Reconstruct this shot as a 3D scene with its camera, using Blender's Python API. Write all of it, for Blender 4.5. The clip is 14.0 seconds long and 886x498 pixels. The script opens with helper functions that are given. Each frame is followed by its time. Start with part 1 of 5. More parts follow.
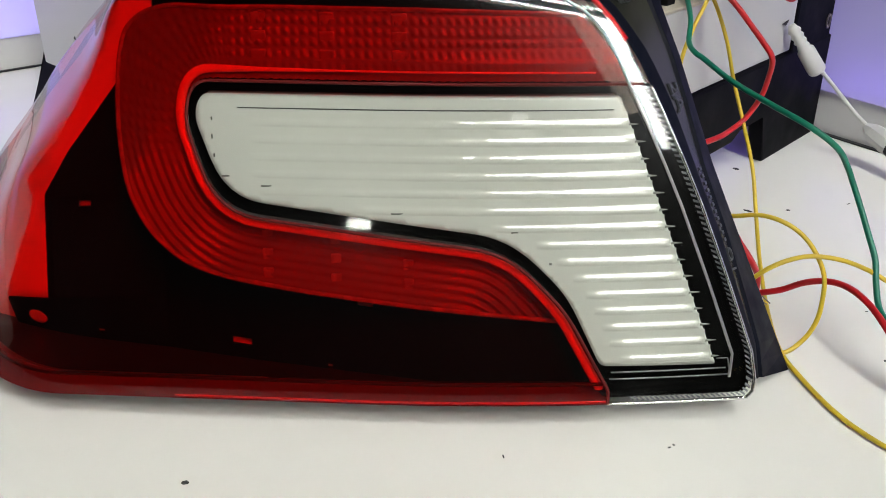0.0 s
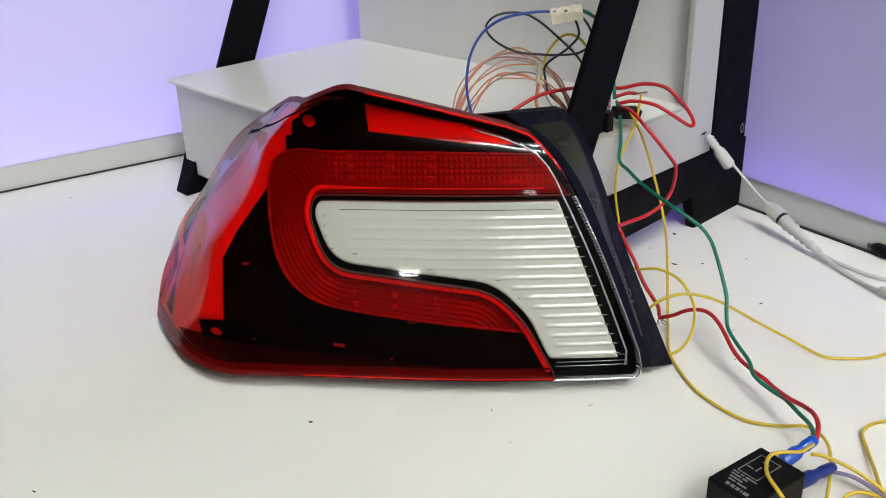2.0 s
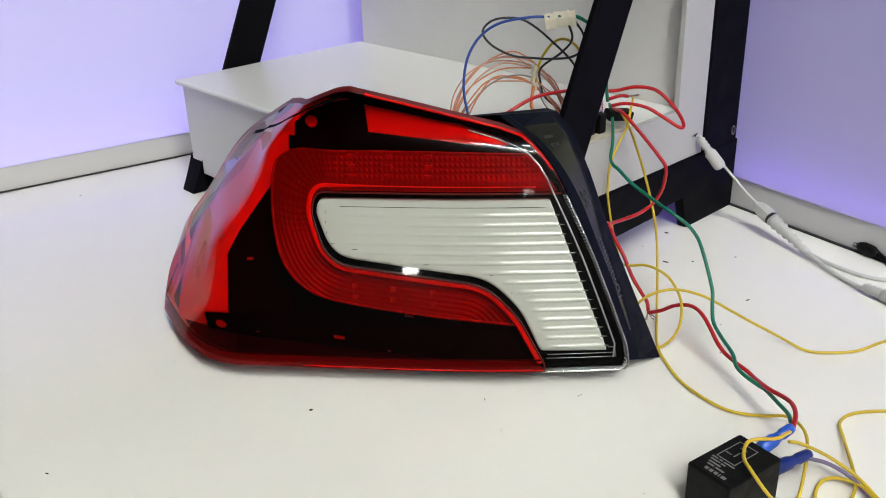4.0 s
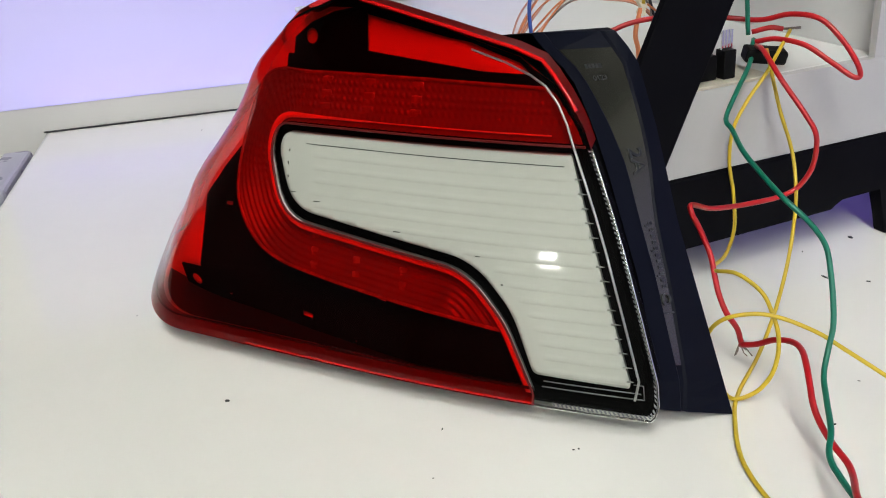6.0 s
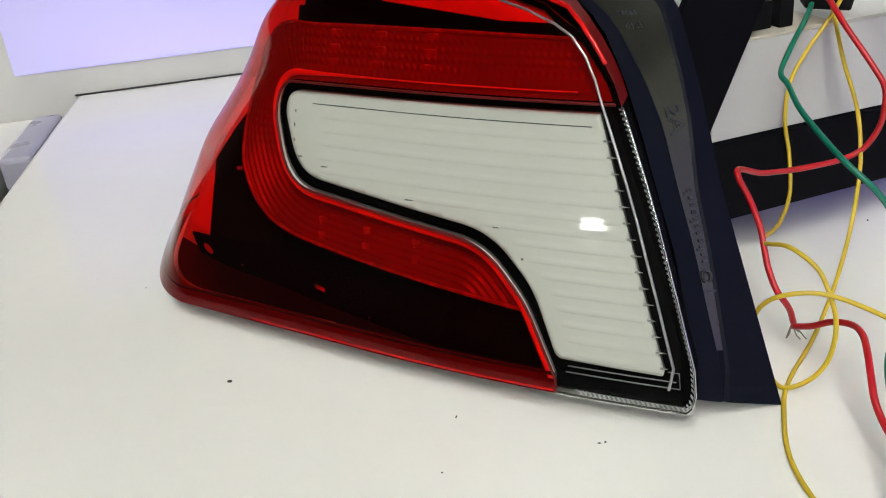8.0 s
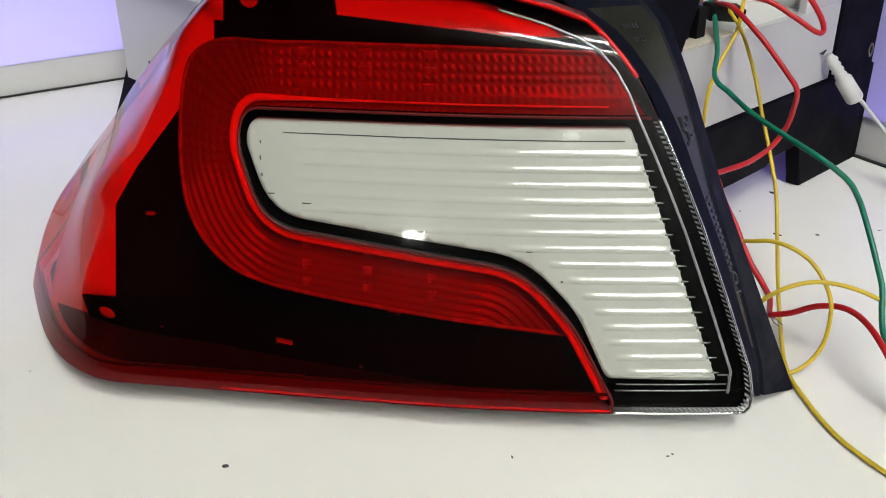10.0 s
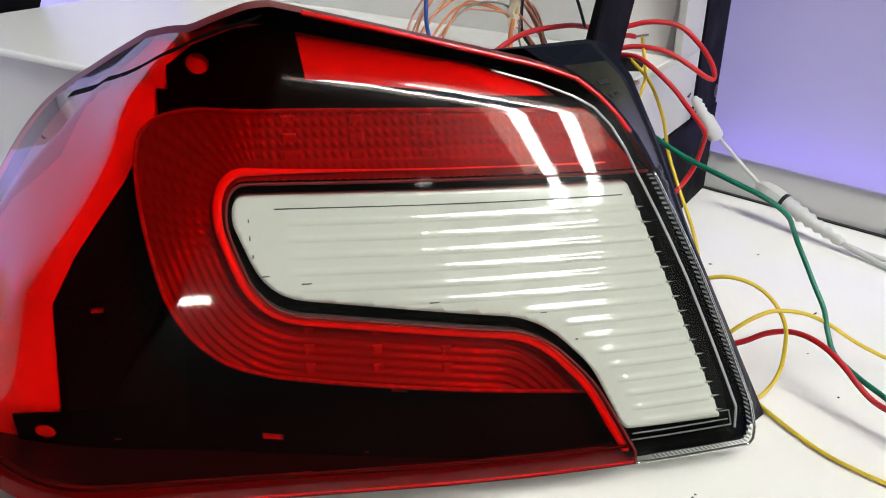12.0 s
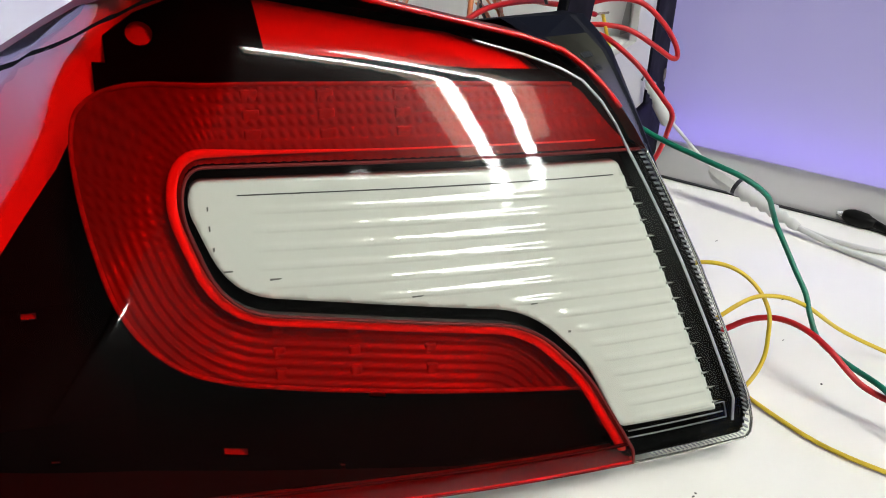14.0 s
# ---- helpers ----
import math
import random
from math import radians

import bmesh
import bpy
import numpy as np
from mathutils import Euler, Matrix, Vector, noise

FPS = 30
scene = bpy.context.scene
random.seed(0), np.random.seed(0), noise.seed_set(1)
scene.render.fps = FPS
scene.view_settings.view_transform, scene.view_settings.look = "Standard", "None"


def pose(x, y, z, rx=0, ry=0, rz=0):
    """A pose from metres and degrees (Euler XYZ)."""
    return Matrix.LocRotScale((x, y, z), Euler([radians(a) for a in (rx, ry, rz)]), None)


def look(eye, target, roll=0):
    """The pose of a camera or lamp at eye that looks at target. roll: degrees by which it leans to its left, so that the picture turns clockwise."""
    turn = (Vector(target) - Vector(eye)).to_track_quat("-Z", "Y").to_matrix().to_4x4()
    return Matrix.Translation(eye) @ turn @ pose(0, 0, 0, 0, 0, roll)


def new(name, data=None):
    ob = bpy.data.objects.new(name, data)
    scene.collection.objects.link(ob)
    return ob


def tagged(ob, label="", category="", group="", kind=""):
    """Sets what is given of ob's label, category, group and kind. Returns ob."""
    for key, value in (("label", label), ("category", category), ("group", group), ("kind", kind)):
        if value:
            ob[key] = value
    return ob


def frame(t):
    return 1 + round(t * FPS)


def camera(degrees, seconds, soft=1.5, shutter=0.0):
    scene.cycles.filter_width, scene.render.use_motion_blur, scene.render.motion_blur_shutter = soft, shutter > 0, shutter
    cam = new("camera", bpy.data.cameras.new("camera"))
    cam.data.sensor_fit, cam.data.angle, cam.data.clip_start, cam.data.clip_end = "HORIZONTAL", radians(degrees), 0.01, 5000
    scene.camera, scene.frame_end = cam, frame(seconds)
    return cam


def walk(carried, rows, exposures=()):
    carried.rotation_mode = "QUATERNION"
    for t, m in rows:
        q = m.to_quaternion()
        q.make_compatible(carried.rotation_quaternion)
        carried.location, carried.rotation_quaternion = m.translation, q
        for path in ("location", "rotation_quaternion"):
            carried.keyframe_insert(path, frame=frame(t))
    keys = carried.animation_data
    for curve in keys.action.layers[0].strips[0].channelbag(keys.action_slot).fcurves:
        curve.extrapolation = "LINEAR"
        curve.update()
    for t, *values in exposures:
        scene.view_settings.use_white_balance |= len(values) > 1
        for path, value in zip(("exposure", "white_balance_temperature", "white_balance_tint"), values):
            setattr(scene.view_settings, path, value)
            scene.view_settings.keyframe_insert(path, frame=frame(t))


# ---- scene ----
from mathutils.geometry import delaunay_2d_cdt

cam = camera(51.7, 14.0, soft=1.0)
PATH = [
    (0, (-0.056, -0.207, 0.168), (0.036, 1.565, -0.755), 0.0),
    (0.5, (-0.047, -0.254, 0.187), (-0.039, 1.537, -0.702), -1.2),
    (1, (-0.044, -0.286, 0.204), (-0.047, 1.519, -0.658), -1.4),
    (1.5, (-0.046, -0.327, 0.224), (-0.052, 1.484, -0.627), -1.7),
    (2, (-0.046, -0.376, 0.253), (-0.065, 1.442, -0.579), -1.8),
    (2.5, (-0.042, -0.405, 0.262), (-0.066, 1.417, -0.562), -1.8),
    (3, (-0.042, -0.411, 0.266), (-0.066, 1.408, -0.565), -1.8),
    (3.5, (-0.042, -0.41, 0.265), (-0.067, 1.41, -0.564), -1.7),
    (4, (-0.041, -0.394, 0.258), (-0.072, 1.426, -0.571), -1.7),
    (4.2, (-0.032, -0.378, 0.253), (-0.162, 1.434, -0.584), -2.5),
    (6.3, (0.092, -0.24, 0.186), (-0.658, 1.412, -0.655), -4.5),
    (6.5, (0.097, -0.232, 0.184), (-0.674, 1.399, -0.679), -5.0),
    (7, (0.104, -0.224, 0.181), (-0.73, 1.37, -0.693), -5.8),
    (7.5, (0.107, -0.222, 0.177), (-0.766, 1.352, -0.694), -6.4),
    (8, (0.083, -0.222, 0.18), (-0.744, 1.366, -0.711), -6.0),
    (8.2, (0.068, -0.223, 0.184), (-0.651, 1.406, -0.727), -4.4),
    (10.3, (-0.052, -0.228, 0.182), (-0.084, 1.556, -0.722), -1.8),
    (10.5, (-0.059, -0.226, 0.182), (-0.056, 1.562, -0.715), -2.4),
    (11, (-0.077, -0.219, 0.188), (0.186, 1.568, -0.671), -0.4),
    (11.5, (-0.094, -0.213, 0.183), (0.342, 1.556, -0.64), 1.2),
    (12, (-0.12, -0.205, 0.184), (0.374, 1.548, -0.641), 1.9),
    (12.5, (-0.14, -0.191, 0.18), (0.395, 1.549, -0.648), 2.4),
    (13, (-0.154, -0.176, 0.171), (0.493, 1.532, -0.645), 2.9),
    (13.5, (-0.155, -0.159, 0.165), (0.599, 1.51, -0.639), 3.6),
    (14, (-0.133, -0.178, 0.17), (0.552, 1.513, -0.649), 3.2),
]
walk(cam, [(t, look(eye, aim, roll)) for t, eye, aim, roll in PATH], [(0, 0.0), (10.8, 0.04), (11.4, 0.22), (12.5, 0.30), (14, 0.26)])

# ---- world and light ----
world = bpy.data.worlds.new("room_air")
scene.world = world
world.use_nodes = True
world.node_tree.nodes["Background"].inputs[0].default_value = (0.75, 0.8, 0.9, 1)
world.node_tree.nodes["Background"].inputs[1].default_value = 0.05


def area_lamp(name, eye, target, sx, sy, watts, colour, spread=180):
    data = bpy.data.lights.new(name, "AREA")
    data.shape, data.size, data.size_y = "RECTANGLE", sx, sy
    data.energy, data.color, data.spread = watts, colour, radians(spread)
    ob = new(name, data)
    ob.matrix_world = look(eye, target)
    return ob


# the walls' violet wash is put in as emission, with LED strips at the foot; the white light comes from the tube fixture
E1, E2 = Vector((0.834, 0.552, 0)), Vector((0.552, -0.834, 0))
CORNER = Vector((-0.040, 0.550, 0))


def led_strip(along, out, near, far, watts):
    eye = CORNER + along * (near + far) / 2 + out * 0.016 + Vector((0, 0, 0.020))
    area_lamp("violet_led_strip", eye, eye - out * 0.30 + Vector((0, 0, 1.0)), abs(far - near), 0.006, watts, (0.24, 0.13, 1.0), 140)


led_strip(E1, E2, -0.02, -0.52, 0.055)
led_strip(E2, -E1, 0.02, 0.80, 0.10)

# ---- materials ----


def material(name, colour, rough=0.5, metal=0.0, grain=0.0, grain_size=0.01, bump=0.0, bump_size=0.001, coat=0.0,
             random_tone=0.0, spec=0.5):
    m = bpy.data.materials.new(name)
    m.use_nodes = True
    n, l = m.node_tree.nodes, m.node_tree.links
    b = n["Principled BSDF"]
    b.inputs["Base Color"].default_value = (*colour, 1)
    b.inputs["Roughness"].default_value = rough
    b.inputs["Metallic"].default_value = metal
    b.inputs["Coat Weight"].default_value = coat
    b.inputs["Coat Roughness"].default_value = 0.04
    b.inputs["Specular IOR Level"].default_value = spec
    tc = n.new("ShaderNodeTexCoord")
    if grain > 0:
        big = n.new("ShaderNodeTexNoise")
        big.inputs["Scale"].default_value = 1 / grain_size
        big.inputs["Detail"].default_value = 5
        fine = n.new("ShaderNodeTexNoise")
        fine.inputs["Scale"].default_value = 9 / grain_size
        fine.inputs["Detail"].default_value = 3
        mixf = n.new("ShaderNodeMath")
        mixf.operation = "MULTIPLY_ADD"
        mixf.inputs[1].default_value = 0.35
        ramp = n.new("ShaderNodeMapRange")
        ramp.inputs[1].default_value, ramp.inputs[2].default_value = 0.25, 1.10
        ramp.inputs[3].default_value, ramp.inputs[4].default_value = 1 - grain, 1 + grain
        mul = n.new("ShaderNodeMix")
        mul.data_type, mul.blend_type = "RGBA", "MULTIPLY"
        mul.inputs[0].default_value = 1
        mul.inputs[6].default_value = (*colour, 1)
        l.new(tc.outputs["Object"], big.inputs["Vector"])
        l.new(tc.outputs["Object"], fine.inputs["Vector"])
        l.new(fine.outputs[0], mixf.inputs[0])
        l.new(big.outputs[0], mixf.inputs[2])
        l.new(mixf.outputs[0], ramp.inputs[0])
        l.new(ramp.outputs[0], mul.inputs[7])
        l.new(mul.outputs[2], b.inputs["Base Color"])
        rr = n.new("ShaderNodeMapRange")
        rr.inputs[1].default_value, rr.inputs[2].default_value = 0.3, 0.7
        rr.inputs[3].default_value, rr.inputs[4].default_value = max(0, rough * 0.8), min(1, rough * 1.25)
        l.new(big.outputs[0], rr.inputs[0])
        l.new(rr.outputs[0], b.inputs["Roughness"])
    if bump > 0:
        nz = n.new("ShaderNodeTexNoise")
        nz.inputs["Scale"].default_value = 1 / bump_size
        nz.inputs["Detail"].default_value = 4
        bp = n.new("ShaderNodeBump")
        bp.inputs["Strength"].default_value = bump
        bp.inputs["Distance"].default_value = bump_size * 0.2
        l.new(tc.outputs["Object"], nz.inputs["Vector"])
        l.new(nz.outputs[0], bp.inputs["Height"])
        l.new(bp.outputs[0], b.inputs["Normal"])
    return m


def lens_material(name, tint, ior=1.45):
    """A thin clear shell: what is behind shows tinted, and the surface shines by Fresnel."""
    m = bpy.data.materials.new(name)
    m.use_nodes = True
    n, l = m.node_tree.nodes, m.node_tree.links
    n.remove(n["Principled BSDF"])
    out = n["Material Output"]
    tr = n.new("ShaderNodeBsdfTransparent")
    tr.inputs[0].default_value = (*tint, 1)
    gl = n.new("ShaderNodeBsdfGlossy")
    gl.inputs["Roughness"].default_value = 0.03
    lw = n.new("ShaderNodeLayerWeight")
    lw.inputs[0].default_value = 0.5
    steep = n.new("ShaderNodeMath")
    steep.operation = "POWER"
    steep.inputs[1].default_value = 5.0
    base = ((ior - 1) / (ior + 1)) ** 2
    fr = n.new("ShaderNodeMath")
    fr.operation = "MULTIPLY_ADD"
    fr.inputs[1].default_value, fr.inputs[2].default_value = 1 - base, base
    l.new(lw.outputs["Facing"], steep.inputs[0])
    l.new(steep.outputs[0], fr.inputs[0])
    haze = n.new("ShaderNodeBsdfGlossy")
    haze.inputs["Roughness"].default_value = 0.24
    both = n.new("ShaderNodeMixShader")
    both.inputs[0].default_value = 0.15
    l.new(gl.outputs[0], both.inputs[1])
    l.new(haze.outputs[0], both.inputs[2])
    mx = n.new("ShaderNodeMixShader")
    l.new(fr.outputs[0], mx.inputs[0])
    l.new(tr.outputs[0], mx.inputs[1])
    l.new(both.outputs[0], mx.inputs[2])
    l.new(mx.outputs[0], out.inputs[0])
    return m


def lamp_glow(name, colour, strength):
    m = bpy.data.materials.new(name)
    m.use_nodes = True
    n, l = m.node_tree.nodes, m.node_tree.links
    n.remove(n["Principled BSDF"])
    e = n.new("ShaderNodeEmission")
    e.inputs[0].default_value, e.inputs[1].default_value = (*colour, 1), strength
    l.new(e.outputs[0], n["Material Output"].inputs[0])
    return m


M_DESK = material("white_laminate", (0.88, 0.865, 0.82), 0.12, grain=0.025, grain_size=0.09, bump=0.02, bump_size=0.02, coat=0.2)
M_WALL = material("white_wall_board", (0.64, 0.63, 0.62), 0.45, grain=0.03, grain_size=0.12, bump=0.05, bump_size=0.01)
# the left board's white, set slightly darker for the right wall's weaker light
M_WALL_R = material("darkened_wall_board", (0.60, 0.59, 0.60), 0.5, grain=0.04, grain_size=0.12, bump=0.05, bump_size=0.01)
# unseen room in near black, so that the lens mirrors little
M_ROOM = material("dark_room_paint", (0.042, 0.040, 0.038), 0.8, grain=0.04, grain_size=0.4)
# the stand's white plastic, toned down for the shade on its apron
M_APRON = material("shaded_apron_plastic", (0.66, 0.655, 0.65), 0.3, bump=0.02, bump_size=0.01)
# unseen east wall, pale only to brighten the bracket channel's reflection
M_ROOM_PALE = material("pale_reflected_wall", (0.50, 0.49, 0.45), 0.8, grain=0.04, grain_size=0.4)
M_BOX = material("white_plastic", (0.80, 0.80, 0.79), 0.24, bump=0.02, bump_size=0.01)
# same white plastic again, each face's shade put into its colour
M_BOX_SIDE = material("shaded_side_plastic", (0.42, 0.415, 0.41), 0.4, grain=0.05, grain_size=0.02)
M_BACK = material("toned_back_plastic", (0.72, 0.71, 0.70), 0.45, grain=0.06, grain_size=0.05)
M_CHEEK = material("shaded_cheek_plastic", (0.47, 0.465, 0.46), 0.4, grain=0.05, grain_size=0.02)
M_BLACK = material("black_frame_paint", (0.003, 0.003, 0.0045), 0.55, spec=0.06, grain=0.25, grain_size=0.02, bump=0.1, bump_size=0.002)
M_EDGE = material("dark_edge_band", (0.01, 0.01, 0.014), 0.5)
M_BRACKET = material("black_moulded_plastic", (0.004, 0.005, 0.011), 0.5, spec=0.08, grain=0.2, grain_size=0.01, bump=0.06, bump_size=0.0008)
M_MARK = material("raised_plastic_mark", (0.030, 0.032, 0.036), 0.35)
M_BRACKET_IN = material("dark_satin_plastic", (0.14, 0.14, 0.12), 0.27, metal=0.9, spec=0.8, bump=0.1, bump_size=0.0006)
M_MASK = material("black_mask_plastic", (0.002, 0.002, 0.002), 0.7, spec=0.02)
M_HOUSING = material("black_housing", (0.010, 0.010, 0.012), 0.45)
M_SILVER = material("aluminised_reflector", (0.76, 0.74, 0.72), 0.40, grain=0.04, grain_size=0.03)
M_GUIDE = material("ribbed_light_guide", (0.175, 0.17, 0.16), 0.22, grain=0.25, grain_size=0.03)
M_LED = material("led_window", (0.27, 0.26, 0.25), 0.25, grain=0.35, grain_size=0.004)
M_RIM = material("pale_guide_rim", (0.92, 0.89, 0.86), 0.16, coat=1.0)
M_PANEL = material("milky_white_reflector", (0.50, 0.505, 0.468), 0.25, coat=0.7)
M_TICK = material("grey_scuff", (0.10, 0.10, 0.09), 0.6)
M_RIB = material("polished_milky_rib", (0.525, 0.53, 0.49), 0.10, coat=1.0)
M_RIBTIP = material("polished_rib_tip", (0.28, 0.28, 0.26), 0.12, coat=1.0)
M_RED = lens_material("red_lens_plastic", (0.90, 0.042, 0.030), 1.47)
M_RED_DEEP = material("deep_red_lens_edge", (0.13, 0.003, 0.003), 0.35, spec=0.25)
M_CLEAR = lens_material("clear_lens_plastic", (0.96, 0.97, 0.95))
M_TEETH = material("prismatic_clear_rim", (0.32, 0.32, 0.345), 0.2, coat=0.4)
M_SOFTLINE = material("satin_highlight_line", (0.50, 0.50, 0.51), 0.3, metal=0.9)
M_CHROME = material("bright_edge", (0.75, 0.75, 0.75), 0.12, metal=1.0)
# wall colour that emits, in place of the violet light falling on it
def glowing_facing(name, colour, glow, strength):
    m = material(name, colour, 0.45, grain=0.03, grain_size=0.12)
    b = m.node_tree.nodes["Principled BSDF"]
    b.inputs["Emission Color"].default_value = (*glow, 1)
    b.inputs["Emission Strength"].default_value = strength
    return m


M_GLOW_L = glowing_facing("violet_wash_left", (0.46, 0.455, 0.47), (0.40, 0.34, 1.0), 0.56)
M_GLOW_R = glowing_facing("violet_wash_right", (0.37, 0.36, 0.40), (0.34, 0.27, 1.0), 0.23)
M_TOPBEAD = material("lit_red_edge", (0.60, 0.006, 0.006), 0.12, coat=0.6)
M_LINE = material("dull_silver_line", (0.30, 0.30, 0.31), 0.3, metal=0.6)
M_TUBE = lamp_glow("tube_glow", (0.965, 1.0, 0.955), 59.0)
M_BARLIGHT = lamp_glow("bar_glow", (1.0, 0.97, 0.92), 60.0)
M_SPOT = lamp_glow("downlight_glow", (1.0, 0.97, 0.92), 9.0)
M_DIFF = lamp_glow("fixture_tray_glow", (1.0, 0.84, 0.68), 4.6)
WIRES = {
    "red": material("red_insulation", (0.49, 0.010, 0.016), 0.35, grain=0.1, grain_size=0.01),
    "green": material("green_insulation", (0.005, 0.16, 0.10), 0.35, grain=0.1, grain_size=0.01),
    "yellow": material("yellow_insulation", (0.62, 0.44, 0.03), 0.38, grain=0.1, grain_size=0.01),
    "blue": material("blue_insulation", (0.015, 0.06, 0.32), 0.35, grain=0.1, grain_size=0.01),
    "black": material("black_insulation", (0.010, 0.012, 0.018), 0.35, grain=0.1, grain_size=0.01),
    "orange": material("orange_insulation", (0.60, 0.20, 0.08), 0.35, grain=0.1, grain_size=0.01),
    "pink": material("salmon_insulation", (0.55, 0.27, 0.20), 0.35, grain=0.1, grain_size=0.01),
    "white": material("white_cable", (0.56, 0.56, 0.545), 0.4, grain=0.06, grain_size=0.01),
    "violet": material("violet_insulation", (0.16, 0.12, 0.22), 0.4, grain=0.1, grain_size=0.01),
    "grey": material("grey_insulation", (0.25, 0.22, 0.20), 0.4, grain=0.1, grain_size=0.01),
}
M_BLUECAP = material("blue_terminal_sleeve", (0.01, 0.09, 0.55), 0.3, coat=0.3)
M_RELAY = material("black_relay_case", (0.005, 0.005, 0.005), 0.48, spec=0.12, grain=0.15, grain_size=0.006, bump=0.06, bump_size=0.0006)
M_INK = material("faded_grey_ink", (0.20, 0.20, 0.195), 0.6, grain=0.3, grain_size=0.001)
M_PRINT = material("grey_print", (0.35, 0.35, 0.34), 0.6)
M_TAPE = material("masking_tape", (0.62, 0.57, 0.45), 0.6, grain=0.08, grain_size=0.006)
M_SPECK = material("dark_speck", (0.03, 0.03, 0.03), 0.7)
M_BOARD = material("stained_card", (0.48, 0.44, 0.36), 0.7, grain=0.25, grain_size=0.012, bump=0.3, bump_size=0.002)
M_COPPER = material("bare_copper", (0.30, 0.26, 0.22), 0.35, metal=0.8)
M_EDGEGREY = material("pale_violet_plastic", (0.40, 0.39, 0.48), 0.3, grain=0.05, grain_size=0.02)

# ---- mesh helpers ----


def mesh_from(name, verts, faces, mat, smooth=False):
    me = bpy.data.meshes.new(name)
    me.from_pydata([tuple(map(float, v)) for v in verts], [], faces)
    me.materials.append(mat)
    if smooth:
        me.polygons.foreach_set("use_smooth", [True] * len(me.polygons))
    me.update()
    return me


def link(name, me, parent=None, label=""):
    ob = new(name, me)
    ob.parent = parent
    if label:
        ob["label"] = label
    return ob


def part(name, bm, mat, parent=None, label="", smooth=False):
    me = bpy.data.meshes.new(name)
    bmesh.ops.recalc_face_normals(bm, faces=bm.faces)
    bm.to_mesh(me)
    bm.free()
    me.materials.append(mat)
    if smooth:
        me.polygons.foreach_set("use_smooth", [True] * len(me.polygons))
    return link(name, me, parent, label)


def box_bm(x0, x1, y0, y1, z0, z1, bevel=0.0, segments=2):
    bm = bmesh.new()
    bmesh.ops.create_cube(bm, size=1)
    for v in bm.verts:
        v.co = Vector((x0 if v.co.x < 0 else x1, y0 if v.co.y < 0 else y1, z0 if v.co.z < 0 else z1))
    if bevel:
        bmesh.ops.bevel(bm, geom=bm.edges[:], offset=bevel, segments=segments, profile=0.5, affect="EDGES")
    return bm


def prism_bm(outline, y0, y1, bevel=0.0):
    """An outline in (x, z), extruded from y0 to y1."""
    bm = bmesh.new()
    a = [bm.verts.new((x, y0, z)) for x, z in outline]
    b = [bm.verts.new((x, y1, z)) for x, z in outline]
    bm.faces.new(a)
    bm.faces.new(b[::-1])
    for i in range(len(a)):
        j = (i + 1) % len(a)
        bm.faces.new((a[j], a[i], b[i], b[j]))
    if bevel:
        bmesh.ops.bevel(bm, geom=bm.edges[:], offset=bevel, segments=2, profile=0.5, affect="EDGES")
    return bm


def cyl_bm(p, q, r0, r1=None, sides=20, rings=()):
    """A turned solid from p to q; rings are extra (fraction, radius)."""
    p, q = Vector(p), Vector(q)
    r1 = r0 if r1 is None else r1
    rot = (q - p).to_track_quat("Z", "Y").to_matrix()
    prof = sorted([(0.0, r0), (1.0, r1), *rings], key=lambda e: e[0])
    bm = bmesh.new()
    loops = []
    for f, r in prof:
        c = p.lerp(q, f)
        loops.append([bm.verts.new(c + rot @ Vector((r * math.cos(a), r * math.sin(a), 0)))
                      for a in [2 * math.pi * k / sides for k in range(sides)]])
    for la, lb in zip(loops, loops[1:]):
        for k in range(sides):
            bm.faces.new((la[k], la[(k + 1) % sides], lb[(k + 1) % sides], lb[k]))
    bm.faces.new(loops[0][::-1])
    bm.faces.new(loops[-1])
    return bm


def smooth_path(points, per=8):
    """Catmull-Rom through the points."""
    p = [Vector(a) for a in points]
    p = [2 * p[0] - p[1], *p, 2 * p[-1] - p[-2]]
    out = []
    for i in range(1, len(p) - 2):
        for k in range(per):
            t = k / per
            a, b, c, d = p[i - 1:i + 3]
            out.append(0.5 * ((2 * b) + (c - a) * t + (2 * a - 5 * b + 4 * c - d) * t * t + (3 * b - a - 3 * c + d) * t ** 3))
    out.append(p[-2])
    return out


def tube_mesh(name, path, r, mat, sides=10, closed=False):
    verts, faces = [], []
    n = len(path)
    up = Vector((0.13, 0.21, 0.97))
    for i, c in enumerate(path):
        a = path[(i - 1) % n] if closed or i else path[0]
        b = path[(i + 1) % n] if closed or i < n - 1 else path[-1]
        d = (b - a).normalized()
        s = d.cross(up)
        s = s.normalized() if s.length > 1e-4 else d.orthogonal().normalized()
        up = s.cross(d).normalized()
        rr = r[i] if isinstance(r, (list, tuple)) else r
        for k in range(sides):
            w = 2 * math.pi * k / sides
            verts.append(c + s * (rr * math.cos(w)) + up * (rr * math.sin(w)))
    for i in range(n if closed else n - 1):
        j = (i + 1) % n
        for k in range(sides):
            m = (k + 1) % sides
            faces.append((i * sides + k, i * sides + m, j * sides + m, j * sides + k))
    if not closed:
        faces.append(tuple(range(sides))[::-1])
        faces.append(tuple(range((n - 1) * sides, n * sides)))
    return mesh_from(name, verts, faces, mat, True)


def wire(name, points, r, colour, label, per=8):
    ob = link(name, tube_mesh(name, smooth_path(points, per), r, WIRES[colour]))
    return tagged(ob, label, "wire")


